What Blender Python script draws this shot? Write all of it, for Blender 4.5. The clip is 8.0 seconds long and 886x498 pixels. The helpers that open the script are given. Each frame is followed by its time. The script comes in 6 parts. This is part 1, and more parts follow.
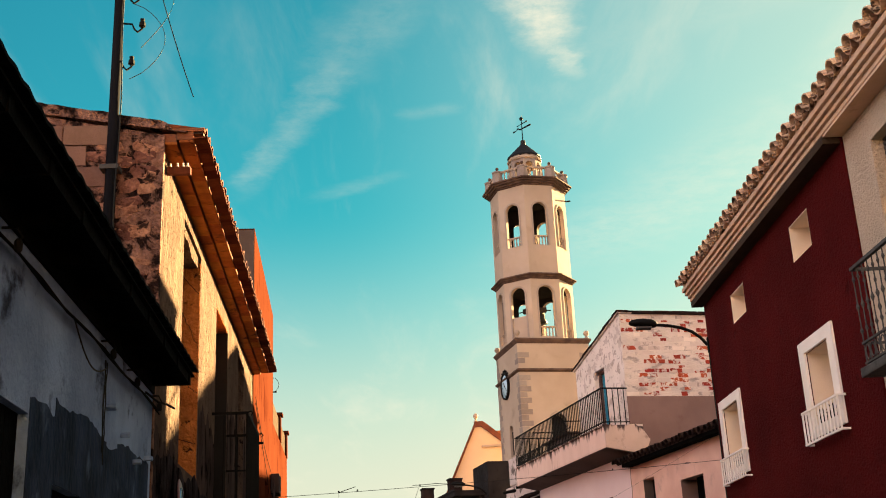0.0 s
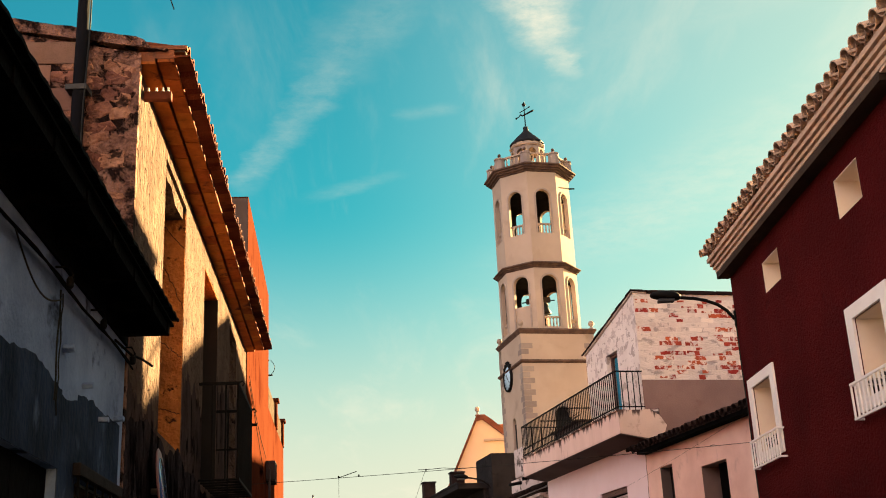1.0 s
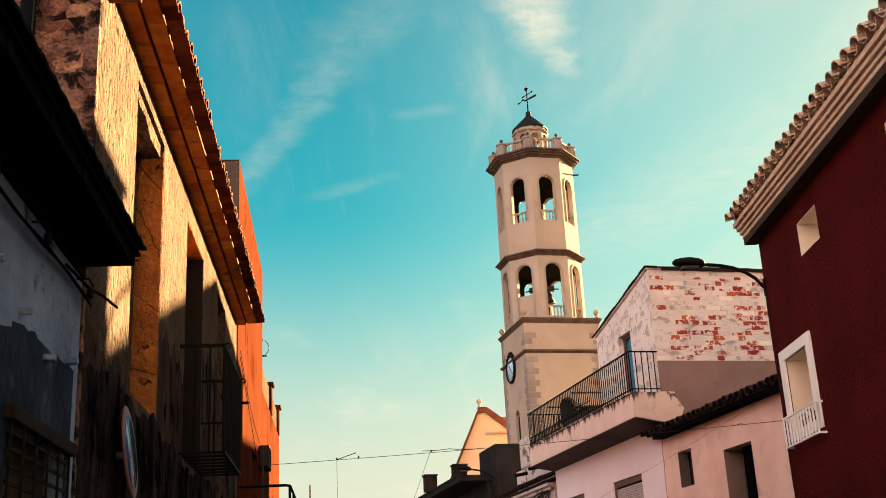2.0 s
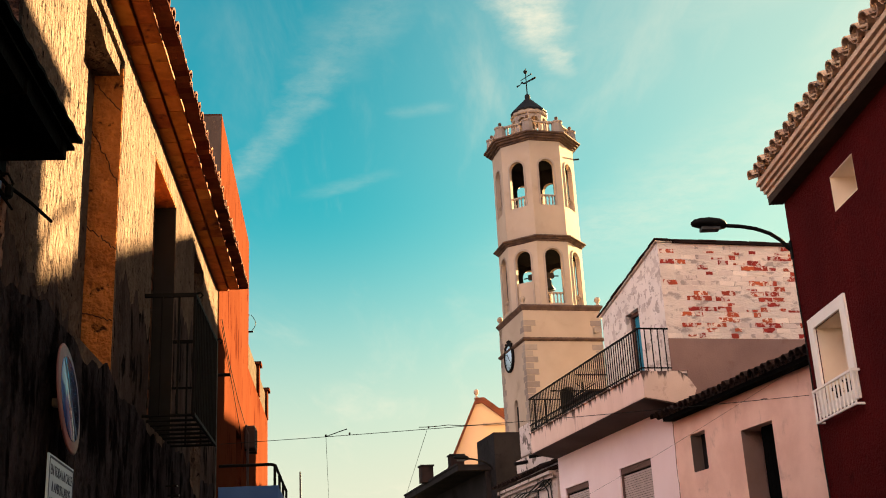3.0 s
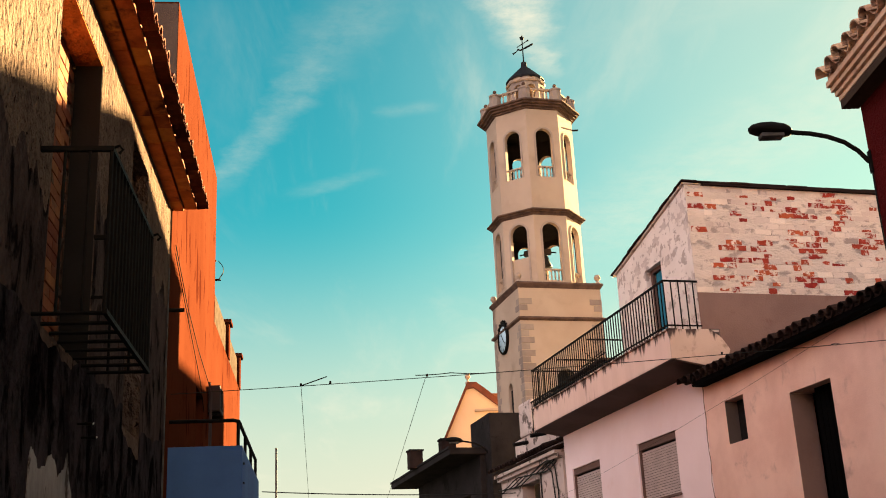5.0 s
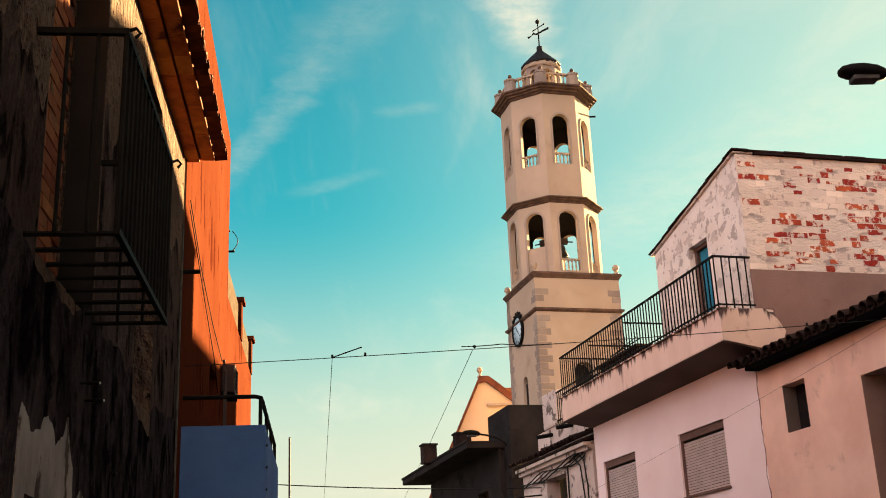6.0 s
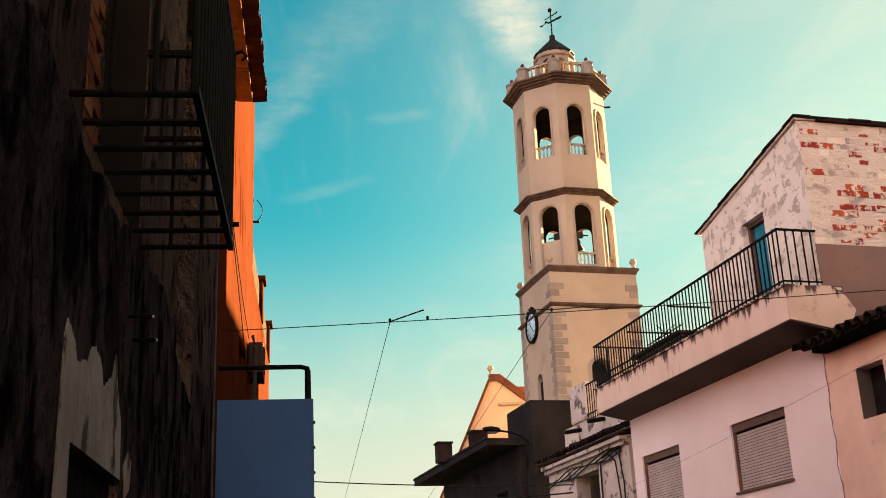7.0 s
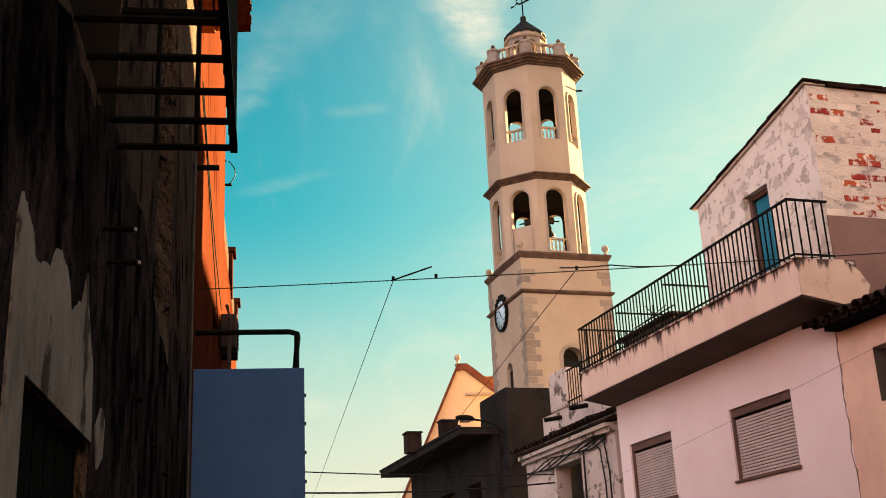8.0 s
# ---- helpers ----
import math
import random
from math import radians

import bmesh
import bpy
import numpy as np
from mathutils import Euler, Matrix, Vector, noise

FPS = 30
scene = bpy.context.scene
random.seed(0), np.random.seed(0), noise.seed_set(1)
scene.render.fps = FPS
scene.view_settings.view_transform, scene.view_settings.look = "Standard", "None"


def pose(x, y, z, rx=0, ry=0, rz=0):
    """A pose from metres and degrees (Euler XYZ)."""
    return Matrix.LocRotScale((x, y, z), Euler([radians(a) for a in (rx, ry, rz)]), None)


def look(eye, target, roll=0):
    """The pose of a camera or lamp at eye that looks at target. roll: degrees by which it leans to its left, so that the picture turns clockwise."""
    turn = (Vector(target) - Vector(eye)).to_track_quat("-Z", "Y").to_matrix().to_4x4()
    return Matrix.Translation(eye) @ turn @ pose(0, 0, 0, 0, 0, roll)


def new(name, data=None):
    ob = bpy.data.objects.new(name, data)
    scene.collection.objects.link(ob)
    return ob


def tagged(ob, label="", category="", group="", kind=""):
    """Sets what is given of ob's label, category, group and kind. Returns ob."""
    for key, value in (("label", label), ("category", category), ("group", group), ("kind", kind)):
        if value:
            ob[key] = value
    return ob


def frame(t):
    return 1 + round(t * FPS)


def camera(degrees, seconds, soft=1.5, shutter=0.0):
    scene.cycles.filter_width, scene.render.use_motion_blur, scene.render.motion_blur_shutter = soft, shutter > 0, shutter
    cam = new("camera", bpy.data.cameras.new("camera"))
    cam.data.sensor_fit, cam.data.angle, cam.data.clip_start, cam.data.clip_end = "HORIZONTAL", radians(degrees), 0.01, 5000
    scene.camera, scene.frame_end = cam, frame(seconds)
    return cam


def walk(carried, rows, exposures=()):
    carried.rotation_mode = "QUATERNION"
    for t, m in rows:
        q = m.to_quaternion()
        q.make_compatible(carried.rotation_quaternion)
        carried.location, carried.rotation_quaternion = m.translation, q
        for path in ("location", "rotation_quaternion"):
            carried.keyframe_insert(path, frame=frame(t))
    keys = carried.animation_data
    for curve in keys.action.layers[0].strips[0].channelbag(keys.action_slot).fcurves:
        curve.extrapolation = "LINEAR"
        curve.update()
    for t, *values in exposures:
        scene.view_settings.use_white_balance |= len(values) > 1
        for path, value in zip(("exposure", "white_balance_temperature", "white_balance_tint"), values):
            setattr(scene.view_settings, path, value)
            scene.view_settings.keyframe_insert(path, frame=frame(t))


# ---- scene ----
cam = camera(43.1, 8.0, soft=1.0)
METRES, EYE, TILT, LEAN, TURN = 11.0, 1.65, 0.0, 0.0, -1.1
ROWS = [
    (0.0, 0.0, 0.0, 0.0, 0.88, 18.47, 2.64),
    (0.5, -0.0067, 0.058, -0.0026, 0.82, 18.46, 2.61),
    (1.0, -0.016, 0.1211, -0.0064, 0.76, 18.48, 2.71),
    (1.5, -0.0231, 0.1805, -0.0101, 0.75, 18.5, 2.82),
    (3.0, -0.0335, 0.3629, -0.0212, 0.45, 18.38, 2.78),
    (3.5, -0.0358, 0.4225, -0.0239, 0.2, 18.33, 2.8),
    (4.0, -0.0385, 0.4938, -0.0258, -0.09, 18.29, 2.77),
    (4.5, -0.041, 0.5533, -0.0288, -0.26, 18.31, 2.75),
    (6.0, -0.0922, 0.7424, -0.0232, -0.46, 18.33, 2.31),
    (6.5, -0.1175, 0.8032, -0.0258, -0.47, 18.51, 2.24),
    (7.0, -0.1499, 0.8645, -0.0247, -0.84, 18.66, 2.36),
    (7.5, -0.1672, 0.9091, -0.0169, -1.62, 18.36, 2.56),
    (8.0, -0.183, 0.971, -0.0188, -3.1, 18.3, 2.68),
]
walk(cam, [(t, pose(0, 0, EYE, TILT, LEAN, TURN) @ pose(METRES * x, METRES * y, METRES * z, 90 + pitch, roll, yaw)) for t, x, y, z, yaw, pitch, roll in ROWS],
     exposures=[(0.0, 4.0), (8.0, 4.0)])

# ---- world, sun ----
SUN_AZ, SUN_EL = 49.2, 12.8          # degrees: azimuth from +x towards +y, and elevation
SUN_DIR = Vector((math.cos(radians(SUN_AZ)) * math.cos(radians(SUN_EL)), math.sin(radians(SUN_AZ)) * math.cos(radians(SUN_EL)), math.sin(radians(SUN_EL))))
world = bpy.data.worlds.new("evening_sky")
scene.world = world
world.use_nodes = True


def node(nt, kind, inputs=None, **props):
    n = nt.nodes.new(kind)
    for key, value in props.items():
        setattr(n, key, value)
    for key, value in (inputs or {}).items():
        if isinstance(value, bpy.types.NodeSocket):
            nt.links.new(value, n.inputs[key])
        else:
            n.inputs[key].default_value = value
    return n


def maths(nt, op, a, b=0.5, clamp=False):
    return node(nt, "ShaderNodeMath", {0: a, 1: b}, operation=op, use_clamp=clamp).outputs[0]


def ramp(nt, fac, lo, hi, a=0.0, b=1.0, smooth=True):
    return node(nt, "ShaderNodeMapRange", {0: fac, 1: lo, 2: hi, 3: a, 4: b}, interpolation_type="SMOOTHSTEP" if smooth else "LINEAR").outputs[0]


def blend(nt, fac, a, b, kind="MIX"):
    n = nt.nodes.new("ShaderNodeMix")
    n.data_type, n.blend_type = "RGBA", kind
    for i, v in ((0, fac), (6, a), (7, b)):
        if isinstance(v, bpy.types.NodeSocket):
            nt.links.new(v, n.inputs[i])
        elif i == 0:
            n.inputs[i].default_value = v
        else:
            n.inputs[i].default_value = (*v[:3], 1)
    return n.outputs[2]


def build_sky():
    nt = world.node_tree
    nt.nodes.clear()
    sky = node(nt, "ShaderNodeTexSky", sky_type="NISHITA", sun_disc=False, sun_elevation=radians(SUN_EL), sun_rotation=radians(90 - SUN_AZ), air_density=1.2, dust_density=2.0, ozone_density=1.5)
    way = node(nt, "ShaderNodeTexCoord").outputs["Generated"]
    xyz = node(nt, "ShaderNodeSeparateXYZ", {0: way})
    x, y, z = xyz.outputs
    # flatten onto a cloud sheet far above
    zc = maths(nt, "MAXIMUM", z, 0.06)
    px, py = maths(nt, "DIVIDE", x, zc), maths(nt, "DIVIDE", y, zc)
    sheet = node(nt, "ShaderNodeCombineXYZ", {0: px, 1: py}).outputs[0]
    turned = node(nt, "ShaderNodeMapping", {0: sheet, "Rotation": (0, 0, radians(-38)), "Scale": (1.9, 0.42, 1)}).outputs[0]
    wisps = node(nt, "ShaderNodeTexNoise", {"Vector": turned, "Scale": 1.5, "Detail": 7, "Roughness": 0.62, "Distortion": 0.5}).outputs[0]
    soft = node(nt, "ShaderNodeTexNoise", {"Vector": sheet, "Scale": 0.7, "Detail": 4, "Roughness": 0.5}).outputs[0]
    veil = maths(nt, "MULTIPLY", ramp(nt, wisps, 0.47, 0.80), ramp(nt, soft, 0.30, 0.62))
    haze = ramp(nt, z, 0.36, 0.08)
    glow = ramp(nt, x, -0.10, 0.62)
    tint = blend(nt, 1.0, sky.outputs[0], SKY_TINT, "MULTIPLY")
    # thin haze takes the green out of the blue towards the sun
    tint = blend(nt, ramp(nt, x, -0.12, 0.45, 0.0, 0.55), tint, (0.52, 0.74, 0.70))
    # lighter again over the roofs away from the sun
    west = ramp(nt, x, -0.02, -0.32, 1.0, 1.22)
    tint = blend(nt, 1.0, tint, node(nt, "ShaderNodeCombineXYZ", {0: west, 1: west, 2: west}).outputs[0], "MULTIPLY")
    pale = maths(nt, "ADD", maths(nt, "MULTIPLY", haze, 0.9), maths(nt, "MULTIPLY", glow, 0.60), clamp=True)
    pale = maths(nt, "ADD", pale, ramp(nt, y, 0.35, -0.35, 0.0, 0.55), clamp=True)
    # the blue deepens overhead; an unseen bright bank is added to light shaded fronts
    deep = blend(nt, 1.0, tint, node(nt, "ShaderNodeCombineXYZ", {0: ramp(nt, z, 0.5, 1.0, 1.0, 0.3), 1: ramp(nt, z, 0.5, 1.0, 1.0, 0.3), 2: ramp(nt, z, 0.5, 1.0, 1.0, 0.35)}).outputs[0], "MULTIPLY")
    base = blend(nt, pale, deep, SKY_PALE)
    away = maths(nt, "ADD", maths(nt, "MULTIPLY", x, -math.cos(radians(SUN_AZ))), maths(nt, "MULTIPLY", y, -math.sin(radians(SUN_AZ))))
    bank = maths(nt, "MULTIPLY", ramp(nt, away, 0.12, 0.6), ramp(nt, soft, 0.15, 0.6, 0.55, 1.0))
    base = blend(nt, bank, base, SKY_FILL)
    # single long wisps on the sheet: middle, direction, half-length, half-width
    warp = node(nt, "ShaderNodeTexNoise", {"Vector": sheet, "Scale": 5.0, "Detail": 6, "Roughness": 0.65}).outputs[0]
    fray = node(nt, "ShaderNodeTexNoise", {"Vector": sheet, "Scale": 14.0, "Detail": 6, "Roughness": 0.7}).outputs[0]
    cover = maths(nt, "MULTIPLY", veil, 0.40)
    for (cx, cy), angle, long, wide, power in (((0.205, 1.66), 73, 0.30, 0.090, 0.95), ((0.265, 1.85), 73, 0.17, 0.045, 0.60), ((-0.245, 2.12), 115, 0.60, 0.065, 0.20), ((-0.36, 2.33), 115, 0.24, 0.05, 0.22), ((-0.10, 1.78), 115, 0.25, 0.12, 0.16), ((-0.155, 2.5), 148, 0.18, 0.05, 0.13), ((0.03, 2.1), 165, 0.08, 0.045, 0.13), ((0.75, 2.5), 118, 1.1, 0.34, 0.34), ((0.5, 1.75), 150, 0.35, 0.12, 0.14)):
        c, s = math.cos(radians(angle)), math.sin(radians(angle))
        dx = maths(nt, "ADD", maths(nt, "SUBTRACT", px, cx), maths(nt, "MULTIPLY", maths(nt, "SUBTRACT", warp, 0.5), 0.16))
        dy = maths(nt, "SUBTRACT", py, cy)
        u = maths(nt, "ABSOLUTE", maths(nt, "ADD", maths(nt, "MULTIPLY", dx, c), maths(nt, "MULTIPLY", dy, s)))
        v = maths(nt, "ABSOLUTE", maths(nt, "SUBTRACT", maths(nt, "MULTIPLY", dy, c), maths(nt, "MULTIPLY", dx, s)))
        streak = maths(nt, "MULTIPLY", ramp(nt, u, long, long * 0.3), ramp(nt, v, wide, 0.0))
        streak = maths(nt, "MULTIPLY", streak, maths(nt, "MULTIPLY", ramp(nt, fray, 0.0, 0.85), power))
        cover = maths(nt, "MAXIMUM", cover, streak)
    full = blend(nt, cover, base, SKY_CLOUD)
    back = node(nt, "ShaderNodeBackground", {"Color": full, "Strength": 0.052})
    out = node(nt, "ShaderNodeOutputWorld", {"Surface": back.outputs[0]})


SKY_FILL = (2.95, 2.50, 2.46)
SKY_TINT, SKY_PALE, SKY_CLOUD = (0.019, 0.164, 0.158), (1.085, 1.015, 0.77), (1.28, 1.17, 0.89)
build_sky()
sun = new("sun", bpy.data.lights.new("sun", "SUN"))
sun.data.energy, sun.data.angle, sun.data.color = 5.0, radians(0.6), (1.0, 0.72, 0.32)
sun.matrix_world = look(SUN_DIR * 60, (0, 0, 0))

# ---- materials ----


def mat(name, c1, c2=None, scale=1.2, rough=0.85, bump=0.25, grain=45.0, stretch=(1, 1, 1), stain=None, stain_scale=0.6, stain_at=(0.55, 0.7), metal=0.0, rand=0.0, spec=0.05, relief=None, depth=0.02, drip=None):
    """Two scales of colour variation, an optional stain layer with its own shape, fine relief."""
    m = bpy.data.materials.new(name)
    m.use_nodes = True
    nt = m.node_tree
    nt.nodes.clear()
    c2 = c2 or tuple(v * 0.75 for v in c1)
    at = node(nt, "ShaderNodeTexCoord").outputs["Object"]
    if rand:
        # pieces that share a mesh differ in their grain
        at = node(nt, "ShaderNodeVectorMath", {0: at, 1: node(nt, "ShaderNodeObjectInfo").outputs["Location"]}, operation="ADD").outputs[0]
    st = node(nt, "ShaderNodeMapping", {0: at, "Scale": stretch}).outputs[0]
    broad = node(nt, "ShaderNodeTexNoise", {"Vector": st, "Scale": scale, "Detail": 5, "Roughness": 0.6}).outputs[0]
    fine = node(nt, "ShaderNodeTexNoise", {"Vector": st, "Scale": grain, "Detail": 4, "Roughness": 0.6}).outputs[0]
    mixf = maths(nt, "ADD", maths(nt, "MULTIPLY", ramp(nt, broad, 0.32, 0.68), 0.7), maths(nt, "MULTIPLY", fine, 0.3))
    col = blend(nt, mixf, c2, c1)
    height = fine
    if stain:
        blot = node(nt, "ShaderNodeTexNoise", {"Vector": st, "Scale": stain_scale, "Detail": 8, "Roughness": 0.62, "Distortion": 0.3}).outputs[0]
        sf = ramp(nt, blot, *stain_at)
        col = blend(nt, sf, col, stain)
        height = maths(nt, "SUBTRACT", fine, maths(nt, "MULTIPLY", sf, 0.6))
    if drip:
        # dark runs that start at a wet upper edge
        zt, tone, reach = drip
        zz = node(nt, "ShaderNodeSeparateXYZ", {0: at}).outputs[2]
        thin = node(nt, "ShaderNodeMapping", {0: at, "Scale": (1, 1, 0.12)}).outputs[0]
        runs = node(nt, "ShaderNodeTexNoise", {"Vector": thin, "Scale": 7.0, "Detail": 6, "Roughness": 0.65}).outputs[0]
        col = blend(nt, ramp(nt, maths(nt, "ADD", runs, maths(nt, "MULTIPLY", maths(nt, "SUBTRACT", zz, zt), reach)), 0.41, 0.53), col, tone)
    if rand:
        rnd = node(nt, "ShaderNodeObjectInfo").outputs["Random"]
        hsv = node(nt, "ShaderNodeHueSaturation", {"Value": ramp(nt, rnd, 0, 1, 1 - rand, 1 + rand, False), "Color": col, "Hue": ramp(nt, rnd, 0, 1, 0.49, 0.51, False)})
        col = hsv.outputs[0]
    if relief:
        lumps = node(nt, "ShaderNodeTexNoise", {"Vector": st, "Scale": relief, "Detail": 3, "Roughness": 0.55}).outputs[0]
        height = maths(nt, "ADD", maths(nt, "MULTIPLY", lumps, 2.2), height)
    bumpn = node(nt, "ShaderNodeBump", {"Height": height, "Strength": bump, "Distance": depth})
    ro = ramp(nt, fine, 0.2, 0.8, max(rough - 0.1, 0.02), min(rough + 0.1, 1.0), False)
    bsdf = node(nt, "ShaderNodeBsdfPrincipled", {"Base Color": col, "Roughness": ro, "Metallic": metal, "Normal": bumpn.outputs[0], "Specular IOR Level": spec})
    node(nt, "ShaderNodeOutputMaterial", {"Surface": bsdf.outputs[0]})
    return m


